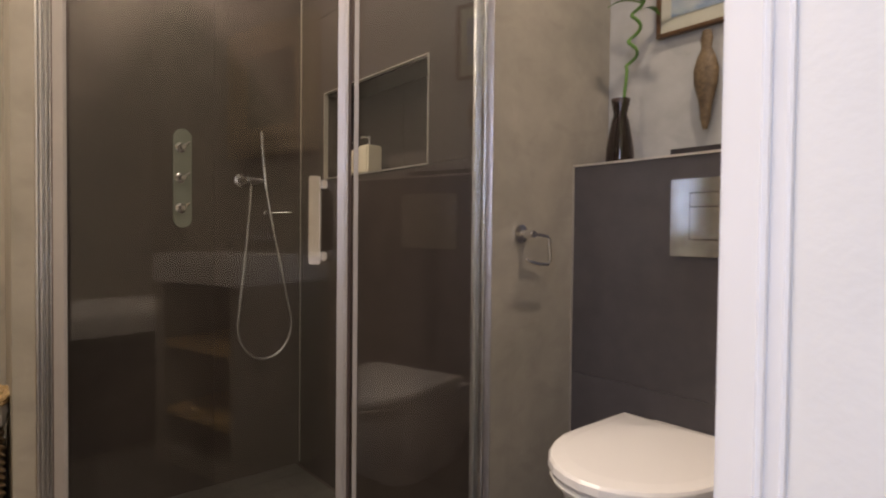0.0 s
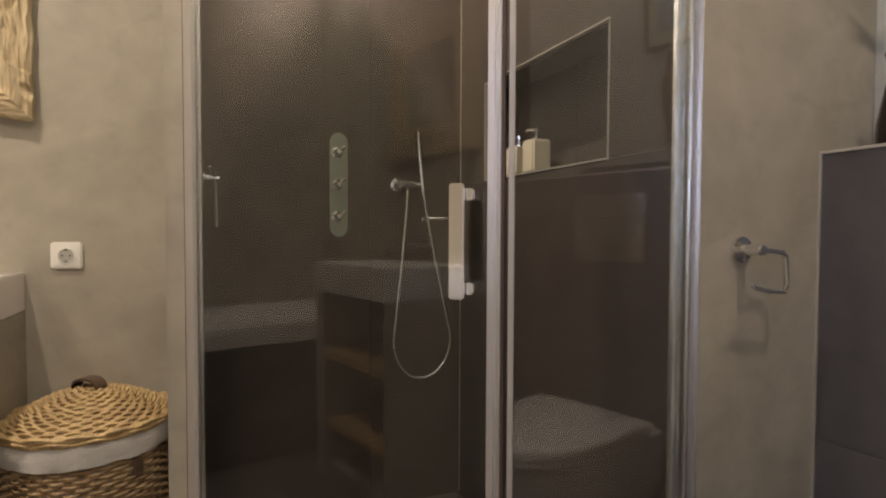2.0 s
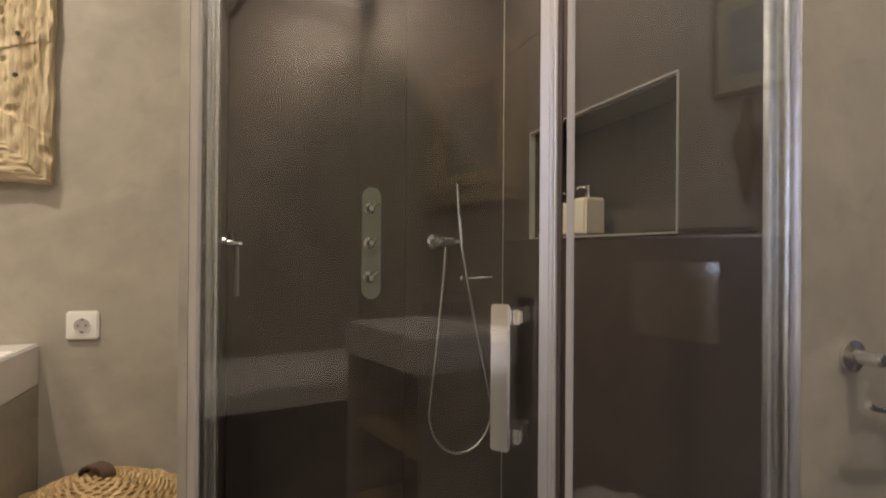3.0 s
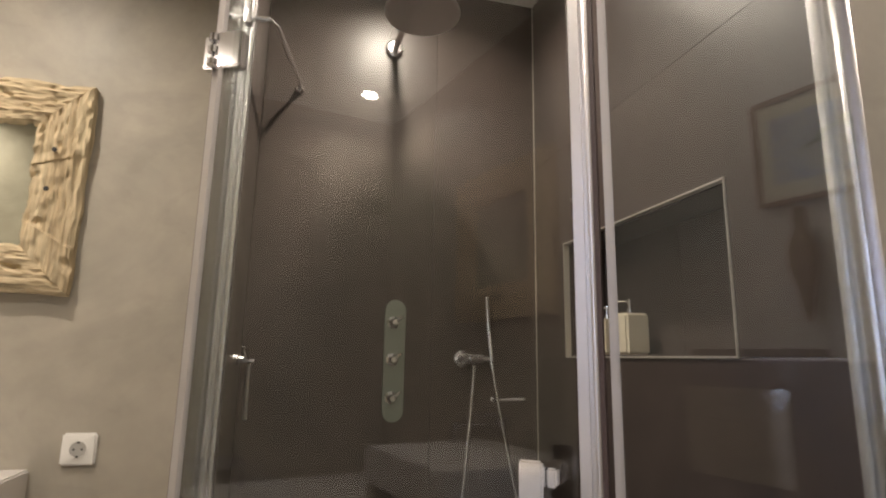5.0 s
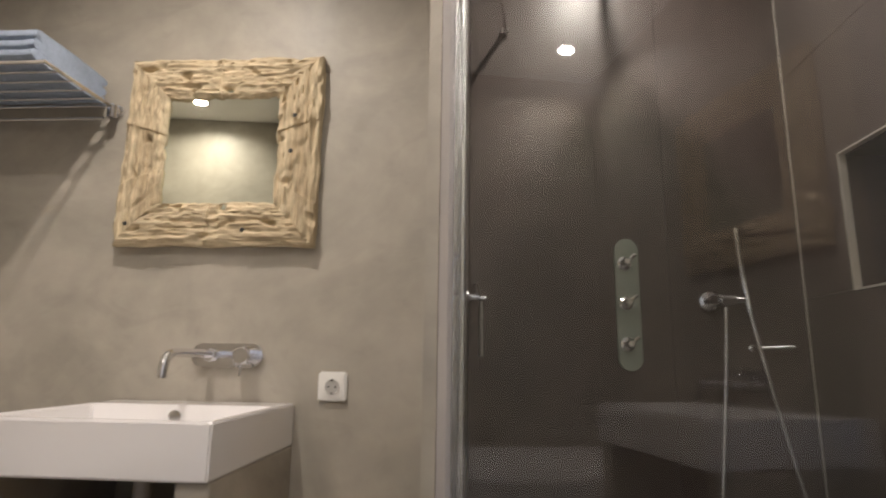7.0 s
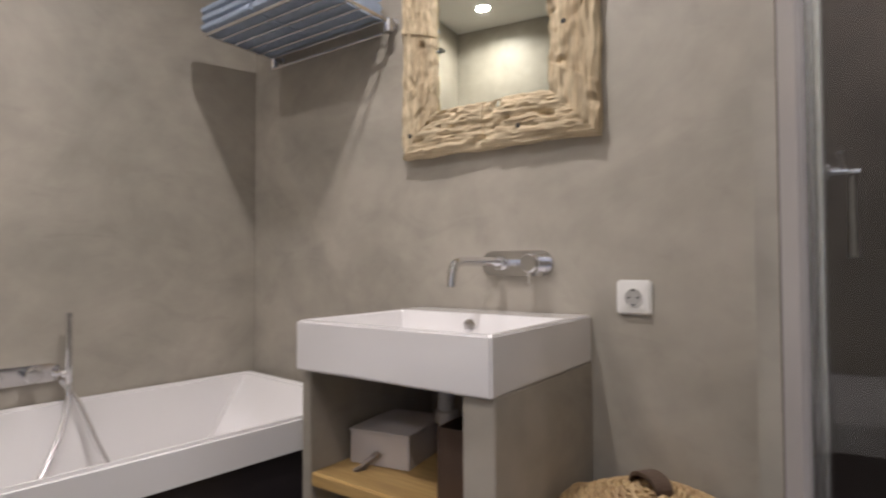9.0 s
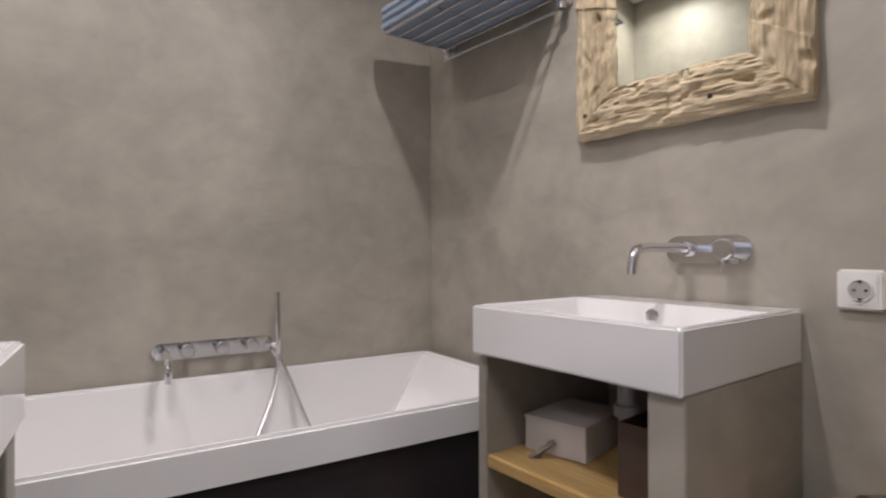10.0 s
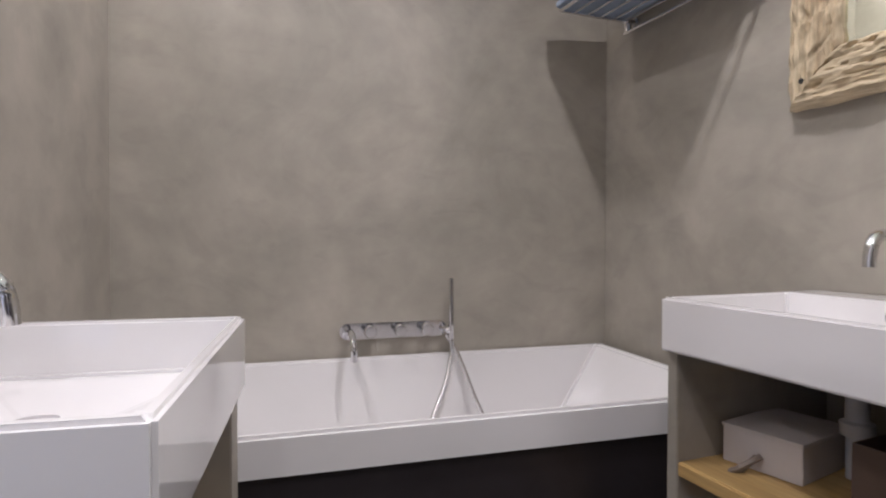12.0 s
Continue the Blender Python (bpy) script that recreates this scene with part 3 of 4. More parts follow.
toilet = thing("toilet", pose(1.432, 0.702, 0), "white wall-hung toilet, lid closed, on the dark tiled cistern", "toilet")
bowl = loft([(d_outline(0, -0.30, 0.10), 0.10), (d_outline(0, -0.38, 0.13), 0.16), (d_outline(0, -0.46, 0.165), 0.27), (d_outline(0, -0.505, 0.178), 0.36), (d_outline(0, -0.515, 0.180), 0.400)])
part("bowl", bowl, CERAMIC, toilet, smooth=True)
part("deck", box(-0.098, -0.0005, -0.150, 0.150, 0.4005, 0.418, 0.006), CERAMIC, toilet)
seat = loft([(d_outline(-0.098, -0.540, 0.182), 0.402), (d_outline(-0.098, -0.543, 0.184), 0.408), (d_outline(-0.098, -0.540, 0.182), 0.418)])
part("seat", seat, PLASTIC, toilet)
lid = loft([(d_outline(-0.096, -0.545, 0.185), 0.420), (d_outline(-0.095, -0.548, 0.187), 0.427), (d_outline(-0.095, -0.546, 0.186), 0.441), (d_outline(-0.098, -0.541, 0.182), 0.447), (d_outline(-0.112, -0.50, 0.155), 0.449)])
part("lid", lid, CERAMIC, toilet, "white closed lid")
part("hinge", tube([(-0.088, -0.11, 0.424), (-0.088, 0.11, 0.424)], 0.009, 10), CERAMIC, toilet)

holder = thing("toilet_roll_holder", pose(1.188, 1.1395, 0.926), "chrome toilet roll holder, empty, on the beige plaster wall", "toilet roll holder")
hm = lathe([(0.027, 0.0), (0.027, 0.008), (0.012, 0.012), (0.012, 0.052), (0.010, 0.056)], 24, pose(0, 0, 0, 90, 0, 0))
part("mount", hm, CHROME, holder)
part("arm", tube([(0.0, -0.047, 0.0), (0.030, -0.050, -0.002), (0.058, -0.052, -0.005), (0.069, -0.052, -0.015), (0.073, -0.052, -0.074), (0.065, -0.052, -0.086), (0.02, -0.052, -0.083), (-0.020, -0.052, -0.074), (-0.030, -0.052, -0.067)], 0.0054, 10), CHROME, holder, smooth=True)

vase = thing("vase", pose(1.51, 1.025, 1.1425), "dark smoked glass hourglass vase on the tiled cistern top", "vase")
part("glass", lathe([(0.040, 0.0), (0.043, 0.01), (0.041, 0.05), (0.027, 0.13), (0.020, 0.152), (0.029, 0.20), (0.0275, 0.20), (0.018, 0.152), (0.025, 0.13), (0.037, 0.05), (0.038, 0.012), (0.01, 0.008)], 32), SMOKE, vase, smooth=True)
bamboo = thing("bamboo_stalk", pose(1.51, 1.025, 1.155), "green curly bamboo stalk standing in the smoked glass vase", "plant")
stalk = [(0.0, 0.0, 0.0), (0.0, -0.004, 0.10), (0.0, -0.012, 0.20), (0, -0.020, 0.27)]
for k in range(26):
    a = k * 0.62
    stalk.append((0.014 * math.sin(a), -0.032 - 0.0009 * k + 0.016 * math.cos(a), 0.285 + 0.0075 * k))
part("stalk", tube(stalk, 0.0052, 8), LEAF, bamboo, smooth=True)
tip = Vector(stalk[-1])
for k in range(7):
    a, up = k * 2.3, 0.02 + 0.012 * k
    d = Vector((math.cos(a), math.sin(a), 0.35)).normalized()
    s = d.cross(Vector((0, 0, 1))).normalized()
    lf = bmesh.new()
    base = tip + Vector((0, 0, up - 0.05))
    prev = None
    for i in range(7):
        u = i / 6
        c = base + d * (0.11 * u) + Vector((0, 0, 0.03 * u - 0.07 * u * u))
        w = 0.009 * math.sin(math.pi * min(1, u * 0.9 + 0.1))
        row = [lf.verts.new(c - s * w), lf.verts.new(c + Vector((0, 0, -0.002))), lf.verts.new(c + s * w)]
        if prev:
            lf.faces.new((prev[0], prev[1], row[1], row[0]))
            lf.faces.new((prev[1], prev[2], row[2], row[1]))
        prev = row
    part("leaf", lf, LEAF, bamboo)

tray = thing("tray", pose(1.52, 0.70, 1.1425), "small dark rectangular tray on the cistern top", "tray")
tb = box(-0.05, 0.05, -0.14, 0.14, 0, 0.006, 0.002)
for b in ((-0.05, -0.044, -0.14, 0.14), (0.044, 0.05, -0.14, 0.14), (-0.044, 0.044, -0.14, -0.134), (-0.044, 0.044, 0.134, 0.14)):
    box(b[0], b[1], b[2], b[3], 0.006, 0.022, bm=tb)
part("body", tb, PANEL, tray)


def framed_picture():
    ob = thing("framed_picture", pose(EX, 0.83, 1.675, 0, 0, -90), "brown wooden framed blue painting with cream mount on the wall", "picture")
    w, h, f = 0.135, 0.145, 0.012
    bm = box(-w, w, -0.022, -0.001, h - f, h, 0.003)
    box(-w, w, -0.022, -0.001, -h, -h + f, 0.003, bm=bm)
    box(-w, -w + f, -0.0215, -0.001, -h + f, h - f, 0.003, bm=bm)
    box(w - f, w, -0.0215, -0.001, -h + f, h - f, 0.003, bm=bm)
    part("frame", bm, PICTURE_WOOD, ob)
    part("mount", box(-w + f, w - f, -0.010, -0.002, -h + f, h - f), MAT_CARD, ob)
    part("painting", box(-w + 0.045, w - 0.045, -0.0125, -0.0105, -h + 0.055, h - 0.055), ART, ob)
    part("pane", box(-w + f, w - f, -0.0165, -0.0145, -h + f, h - f), GLASS, ob)


framed_picture()
carv = thing("wood_carving", pose(1.585, 0.80, 1.36, 0, 0, -90), "slender dark carved wooden ornament hanging on the pale wall", "wall ornament")
part("body", lathe([(0.006, -0.13), (0.014, -0.10), (0.020, -0.05), (0.034, 0.0), (0.036, 0.04), (0.026, 0.075), (0.014, 0.10), (0.018, 0.125), (0.012, 0.15)], 16, Matrix.Diagonal((1, 0.6, 1, 1))), CARVED, carv, smooth=True)


# ---- socket ----
sock = thing("wall_socket", pose(-0.229, NY, 0.886), "white plastic wall socket, its round well shaded by grey colour", "socket")
so = bmesh.new()
box(-0.040, 0.040, -0.011, -0.0005, -0.040, 0.040, 0.0048, 4, bm=so)
part("frame", so, PLASTIC, sock, smooth="weighted")
face = lathe([(0.0215, -0.004), (0.0215, 0.003), (0.0195, 0.003), (0.0195, -0.004)], 28, pose(0, -0.012, 0, 90, 0, 0))
box(-0.029, 0.029, -0.0125, -0.0102, -0.029, 0.029, 0.001, bm=face)
part("cover", face, PLASTIC, sock)
# flat disc; its grey stands in for shade inside the well
part("well", lathe([(0.019, 0.0), (0.019, 0.001)], 24, pose(0, -0.0127, 0, 90, 0, 0)), SHADE, sock, "flat grey disc for the shaded well")
ho = bmesh.new()
for x in (-0.0095, 0.0095):
    lathe([(0.0027, 0.0), (0.0027, 0.001)], 10, pose(x, -0.0138, 0, 90, 0, 0), ho)
for z in (-0.0175, 0.0175):
    box(-0.003, 0.003, -0.0165, -0.0138, z - 0.002, z + 0.002, bm=ho)
part("contact", ho, DARK, sock)


# ---- basins on their plastered vanities ----
def basin(m, label):
    ob = thing("washbasin", m, label, "washbasin", "washbasins")
    W, D, H, z0 = 0.51, 0.475, 0.112, 0.728
    t, led = 0.016, 0.125
    bm = bmesh.new()

    def ring(x0, x1, y0, y1, z):
        return [bm.verts.new(p) for p in ((x0, y0, z), (x1, y0, z), (x1, y1, z), (x0, y1, z))]

    hw = W / 2
    rows = [ring(-hw + 0.004, hw - 0.004, 0.004, D, z0), ring(-hw, hw, 0, D, z0 + 0.006), ring(-hw, hw, 0, D, z0 + H),
            ring(-hw + t, hw - t, t, D - led, z0 + H), ring(-hw + t + 0.010, hw - t - 0.010, t + 0.012, D - led - 0.012, z0 + 0.035), ring(-0.03, 0.03, 0.14, 0.20, z0 + 0.022)]
    for a, b in zip(rows, rows[1:]):
        for i in range(4):
            bm.faces.new((a[i], a[(i + 1) % 4], b[(i + 1) % 4], b[i]))
    bm.faces.new(rows[0][::-1])
    bm.faces.new(rows[-1])
    bmesh.ops.bevel(bm, geom=[e for e in bm.edges if e.verts[0].co.z > z0 + 0.03 or e.verts[1].co.z > z0 + 0.03], offset=0.0045, segments=4, affect="EDGES", clamp_overlap=True)
    part("bowl", bm, CERAMIC, ob, smooth="weighted")
    part("overflow_ring", lathe([(0.017, 0.0), (0.017, 0.003), (0.011, 0.004)], 24, pose(-0.012, D - led - 0.004, z0 + H - 0.030, 84, 0, 0)), CHROME, ob)
    part("drain", lathe([(0.026, 0.0), (0.026, 0.003), (0.020, 0.0045)], 24, pose(0.05, 0.205, z0 + 0.0225)), CHROME, ob)
    return ob


def basin_tap(m):
    ob = thing("basin_tap", m, "chrome wall-mounted basin tap on a rounded back plate", "tap", "basin taps")
    part("back_plate", plate_on_wall(stadium(0.205, 0.066), 0.012), CHROME, ob)
    bd = lathe([(0.018, 0.0), (0.018, 0.012), (0.015, 0.016)], 20, pose(-0.045, -0.012, 0, 90, 0, 0))
    part("spout", tube(smooth_path([(-0.045, -0.015, 0.002), (-0.048, -0.06, 0.004), (-0.052, -0.12, 0.004), (-0.056, -0.190, 0.003), (-0.058, -0.212, -0.008), (-0.059, -0.220, -0.030), (-0.059, -0.222, -0.056)], 5), 0.0115, 16, bd), CHROME, ob, smooth=True)
    kn = lathe([(0.024, 0.0), (0.024, 0.045), (0.021, 0.05)], 28, pose(0.060, -0.012, 0, 90, 0, 0))
    tube([(0.060, -0.05, 0.0), (0.060, -0.058, -0.055)], 0.004, 8, kn)
    part("handle", kn, CHROME, ob, "round chrome lever handle")
    return ob


def vanity(m, label):
    ob = thing("vanity", m, label, "vanity", "vanities")
    part("side_panel", box(-0.255, -0.226, 0.020, 0.474, 0.0, 0.7275, 0.002), PLASTER, ob)
    part("side_panel", box(0.187, 0.255, 0.012, 0.474, 0.0, 0.7275, 0.002), PLASTER, ob)
    part("shelf", box(-0.2255, 0.1865, 0.020, 0.470, 0.470, 0.500, 0.003), WOOD, ob, "pale oak shelf board")
    part("shelf", box(-0.2255, 0.1865, 0.020, 0.470, 0.200, 0.230, 0.003), WOOD, ob, "pale oak shelf board")
    part("base", box(-0.2255, 0.1865, 0.030, 0.470, 0.0, 0.06), PLASTER, ob)
    return ob


def drain_pipe(m):
    ob = thing("drain_pipe", m, "white-grey plastic drain trap under the basin", "pipe", "drain pipes")
    part("trap", lathe([(0.018, 0.505), (0.018, 0.585), (0.029, 0.588), (0.029, 0.612), (0.020, 0.616), (0.020, 0.7275)], 24), PIPE, ob, smooth=True)
    part("outlet", tube([(0.0, 0, 0.56), (0.0, 0.04, 0.56), (0.0, 0.19, 0.56)], 0.014, 12), PIPE, ob)
    return ob


V1 = pose(-0.588, NY - 0.475, 0)
vanity(V1, "grey-beige plastered vanity with oak shelves holding two boxes")
basin(V1, "white rectangular ceramic washbasin under the driftwood mirror beside a socket")
basin_tap(pose(-0.5315, NY - 0.0005, 0.966))
drain_pipe(V1 @ pose(-0.03, 0.27, 0))
V2 = pose(-0.589, 0.907, 0, 0, 0, 180 - 8)
vanity(V2, "grey-beige plastered vanity with empty pale oak shelves beside the bath")
basin(V2, "white rectangular ceramic washbasin, empty, on a vanity beside the bath")
basin_tap(V2 @ pose(0.165, 0.474, 0.912))
drain_pipe(V2 @ pose(-0.03, 0.27, 0))

wbox = thing("storage_box", pose(-0.790, 1.880, 0.5005, 0, 0, 10.5), "white card storage box with a ribbon pull on the shelf", "box")
part("body", box(0.002, 0.158, 0.003, 0.20, 0, 0.073, 0.0015), BOX_WHITE, wbox)
part("lid", box(0, 0.160, 0, 0.2005, 0.0735, 0.079, 0.001), BOX_WHITE, wbox)
part("ribbon", tube([(0.075, -0.002, 0.030), (0.060, -0.028, 0.004), (0.048, -0.045, 0.003), (0.062, -0.040, 0.012), (0.085, -0.004, 0.034)], 0.006, 6), RIBBON, wbox)
bbox_ = thing("storage_box", pose(-0.500, 1.835, 0.5005, 0, 0, 3), "open dark brown storage box on the oak shelf", "box")
bx = bmesh.new()
box(0, 0.095, 0, 0.15, 0, 0.004, bm=bx)
for b in ((0, 0.003, 0, 0.15), (0.092, 0.095, 0, 0.15), (0.003, 0.092, 0, 0.003), (0.003, 0.092, 0.147, 0.15)):
    box(b[0], b[1], b[2], b[3], 0.004, 0.14, bm=bx)
part("body", bx, BOX_BROWN, bbox_)


# ---- driftwood mirrors ----
def rough_beam(length, width, depth, seed, axis, inner_high):
    """A weathered board along x (or z), face towards -y, hewn and pitted."""
    rnd = random.Random(seed)
    nl, nw = 110, 26
    bm = bmesh.new()
    off = Vector((seed * 3.1, seed * 1.7, 0))
    rows = []
    steps = sorted(rnd.uniform(0.12, 0.88) * length for _ in range(2))
    for i in range(nl + 1):
        u = i / nl * length
        level = sum(0.006 * (1 if k % 2 else -1) for k, s in enumerate(steps) if u > s)
        edge0 = 0.006 * noise.noise(Vector((u * 14, 0, 3)) + off)
        edge1 = 0.006 * noise.noise(Vector((u * 14, 5, 3)) + off)
        row = []
        for j in range(nw + 1):
            v = j / nw
            w = edge0 + (width + edge1 - edge0) * v
            pit = max(0.0, noise.noise(Vector((u * 16, w * 42, 11)) + off) - 0.28) * -0.05
            grain = pit + 0.005 * noise.noise(Vector((u * 30, w * 210, 15)) + off) + 0.0075 * noise.noise(Vector((u * 5, w * 95, 1)) + off) + 0.006 * noise.noise(Vector((u * 22, w * 60, 7)) + off)
            round_off = -0.012 * (abs(2 * v - 1) ** 6)
            y = -(depth + grain + round_off + level)
            inset = min(max(w if inner_high else width - w, 0), width)
            row.append((inset + u / length * (length - 2 * inset), y, w))
        rows.append([(row[0][0], 0, row[0][2])] + row + [(row[-1][0], 0, row[-1][2])])
    vs = []
    for row in rows:
        vs.append([bm.verts.new((p[0], p[1], p[2]) if axis == "x" else (p[2], p[1], p[0])) for p in row])
    for a, b in zip(vs, vs[1:]):
        for j in range(len(a) - 1):
            bm.faces.new((a[j], a[j + 1], b[j + 1], b[j]))
    bm.faces.new(vs[0])
    bm.faces.new(vs[-1][::-1])
    return bm


def drift_mirror(m, label, seed):
    ob = thing("mirror", m, label, "mirror", "driftwood mirrors")
    w, h, f = 0.60, 0.585, 0.128
    for L, mx, mz, axis, high, k in ((w, -w / 2, 0, "x", True, 1), (w, -w / 2, h - f, "x", False, 2), (h, -w / 2, 0, "z", True, 3), (h, w / 2 - f, 0, "z", False, 4)):
        b = part("frame_board", rough_beam(L, f, 0.040, k + seed, axis, high), DRIFT if axis == "x" else DRIFT_V, ob, smooth=True)
        b.matrix_basis = pose(mx, -0.0005 * k, mz)
    for x, z in ((w / 2 - 0.07, h - 0.20), (w / 2 - 0.075, h - 0.31), (-w / 2 + 0.05, 0.06), (0.10, 0.04)):
        part("knot_hole", lathe([(0.007, 0.0), (0.005, 0.003)], 9, pose(x, -0.0545, z, 90, 0, 0)), DARK, ob)
    part("glass", box(-w / 2 + f - 0.02, w / 2 - f + 0.02, -0.022, -0.018, f - 0.02, h - f + 0.03), MIRROR, ob, "clear mirror glass")
    return ob


drift_mirror(pose(-0.600, NY - 0.001, 1.275), "square mirror in a thick pale driftwood frame over the basin", 10)
drift_mirror(V2 @ pose(0.10, 0.474, 1.275), "square mirror in a thick pale driftwood frame facing the other basin", 30)


# ---- bath ----
BM = pose(west_x(1.355), 1.355, 0, 0, 0, -4.86)
bath = thing("bathtub", BM, "white acrylic bathtub with dark front panel along the plaster wall", "bathtub")
bw, y0, y1, zr = 0.695, -0.79, 0.872, 0.572


def rect(x0, x1, ya, yb):
    return [(x0, ya), (x1, ya), (x1, yb), (x0, yb)]


def tub():
    bm = bmesh.new()
    rows = [(rect(0.002, bw, y0, y1), 0.487), (rect(0.002, bw, y0, y1), zr), (rect(0.022, bw - 0.022, y0 + 0.03, y1 - 0.03), zr), (rect(0.085, bw - 0.085, y0 + 0.14, y1 - 0.30), 0.22), (rect(0.13, bw - 0.13, y0 + 0.20, y1 - 0.38), 0.165)]
    rings = [[bm.verts.new((x, y, z)) for x, y in pts] for pts, z in rows]
    for a, b in zip(rings, rings[1:]):
        for i in range(4):
            bm.faces.new((a[i], a[(i + 1) % 4], b[(i + 1) % 4], b[i]))
    bm.faces.new(rings[-1])
    rim = [e for e in bm.edges if all(v.co.z > zr - 0.001 for v in e.verts) or (all(0.02 < v.co.x < bw - 0.02 for v in e.verts) and e.verts[0].co.z != e.verts[1].co.z and max(v.co.z for v in e.verts) > zr - 0.001)]
    bmesh.ops.bevel(bm, geom=rim, offset=0.008, segments=4, affect="EDGES", clamp_overlap=True)
    return bm


part("tub", tub(), ACRYLIC, bath, smooth="weighted")
part("front_panel", box(bw - 0.025, bw - 0.012, y0, y1, 0.0, 0.4865), PANEL, bath, "dark brown-black front panel")
part("drain", lathe([(0.026, 0), (0.026, 0.004), (0.02, 0.006)], 24, pose(0.34, -0.3, 0.1655)), CHROME, bath)

btap = thing("bath_mixer", pose(west_x(1.436) + 0.0015, 1.436, 0.657, 0, 0, 90 - 4.86), "long chrome bath mixer with three knobs and a hand shower", "bath mixer")
part("back_plate", plate_on_wall(stadium(0.362, 0.052), 0.012), CHROME, btap)
for x in (-0.085, 0.015, 0.105):
    part("knob", lathe([(0.021, 0.0), (0.021, 0.035), (0.018, 0.040)], 24, pose(x, -0.0125, 0.002, 90, 0, 0)), CHROME, btap, "round chrome knob")
part("spout", tube(smooth_path([(-0.150, -0.01, -0.004), (-0.150, -0.07, 0.004), (-0.150, -0.115, -0.006), (-0.150, -0.138, -0.030), (-0.150, -0.142, -0.070)], 5), 0.011, 14), CHROME, btap, smooth=True)
part("holder", tube([(0.165, -0.01, -0.002), (0.178, -0.045, -0.002), (0.186, -0.05, -0.002)], 0.012, 12), CHROME, btap)
part("wand", tube([(0.186, -0.052, 0.172), (0.186, -0.052, -0.03)], 0.0095, 12), CHROME, btap, "slim chrome hand shower")
hp = [(0.186, -0.052, -0.03), (0.184, -0.06, -0.08), (0.155, -0.09, -0.17), (0.095, -0.14, -0.27), (0.035, -0.20, -0.38), (0.07, -0.24, -0.44), (0.18, -0.25, -0.455), (0.27, -0.22, -0.43), (0.29, -0.16, -0.34), (0.252, -0.10, -0.22), (0.215, -0.055, -0.10), (0.176, -0.03, -0.02)]


part("hose", tube(smooth_path(hp), 0.0082, 12), CHROME_SATIN, btap, "grey metal hose", smooth=True)


# ---- towel rack ----
rack = thing("towel_rack", pose(0, 0, 1.705), "chrome wire towel shelf with a rail, mounted on the plaster wall", "towel rack")
RX0, RX1, RY0 = -1.49, -0.95, 1.935
fr = tube([(RX0, NY - 0.02, 0), (RX0, RY0, 0), (RX1, RY0, 0), (RX1, NY - 0.02, 0)], 0.006, 10)
part("frame", fr, CHROME, rack)
for k in range(5):
    y = RY0 + 0.050 + k * 0.052
    part("rod", tube([(RX0, y, 0), (RX1, y, 0)], 0.004, 8), CHROME, rack)
for x in (RX0, RX1):
    b = lathe([(0.018, 0.0), (0.018, 0.01), (0.011, 0.013), (0.011, 0.04)], 20, pose(x, NY, 0, 90, 0, 0))
    lathe([(0.014, -0.022), (0.014, 0.016)], 18, pose(x, NY - 0.035, -0.012), b)
    part("mount", b, CHROME, rack)
part("rail", tube([(RX0 + 0.004, NY - 0.055, -0.045), (RX1 - 0.004, NY - 0.055, -0.045)], 0.005, 10), CHROME, rack, "lower chrome towel rail")


def folded_towel(x0, x1, z, layers, seed):
    ob = thing("folded_towel", pose(0, 0, z), "folded blue-grey terry towel on the chrome towel shelf", "towel", "folded towels on the rack")
    for k in range(layers):
        bm = bmesh.new()
        t, n = 0.030, 12
        prev = None
        for i in range(25):
            x = x0 + (x1 - x0) * i / 24
            ring = []
            for j in range(2 * n):
                a = math.tau * j / (2 * n)
                cy, hy = 2.066, 0.142 + 0.004 * noise.noise(Vector((x * 9, k * 3 + seed, 0)))
                ca, sa = math.cos(a), math.sin(a)
                yy = cy + hy * (abs(ca) ** 0.35) * (1 if ca > 0 else -1)
                zz = (t / 2) * (abs(sa) ** 0.5) * (1 if sa > 0 else -1) + t / 2 + k * (t - 0.002) + 0.004 * noise.noise(Vector((x * 14, yy * 14, seed + k)))
                ring.append(bm.verts.new((x + 0.004 * noise.noise(Vector((yy * 20, k, seed))), yy, zz)))
            if prev:
                for j in range(2 * n):
                    bm.faces.new((prev[j], prev[(j + 1) % (2 * n)], ring[(j + 1) % (2 * n)], ring[j]))
            else:
                bm.faces.new(ring[::-1])
            prev = ring
        bm.faces.new(prev)
        part("fold", bm, TOWEL, ob, smooth=True)
    return ob


folded_towel(-1.50, -1.245, 1.713, 3, 1)
folded_towel(-1.235, -0.98, 1.713, 3, 7)


# ---- laundry basket ----
def wave_ring(bm, rad, z, strand, phase, stakes, amp, lift=0.0, rise=None, n=3):
    pts = []
    total = stakes * n
    for k in range(total):
        a = math.tau * k / total
        s = math.cos(stakes * a / 2 + phase)
        r = rad + amp * s
        pts.append((r * math.cos(a), r * math.sin(a), z + (rise(r) if rise else 0) + lift * s))
    tube(pts, strand, 5, bm, closed=True)


basket = thing("laundry_basket", pose(-0.142, 2.03, 0), "round honey wicker laundry basket with white liner beside the shower", "laundry basket")
R = 0.196
wb = bmesh.new()
for k in range(40):
    wave_ring(wb, R - 0.012, 0.012 + k * 0.0108, 0.0052, math.pi * (k % 2) + 0.35 * (k // 8), 44, 0.0045)
tagged(part("body", wb, WICKER_DARK, basket, "brown woven wicker body", smooth=True), kind="stuff")
st = bmesh.new()
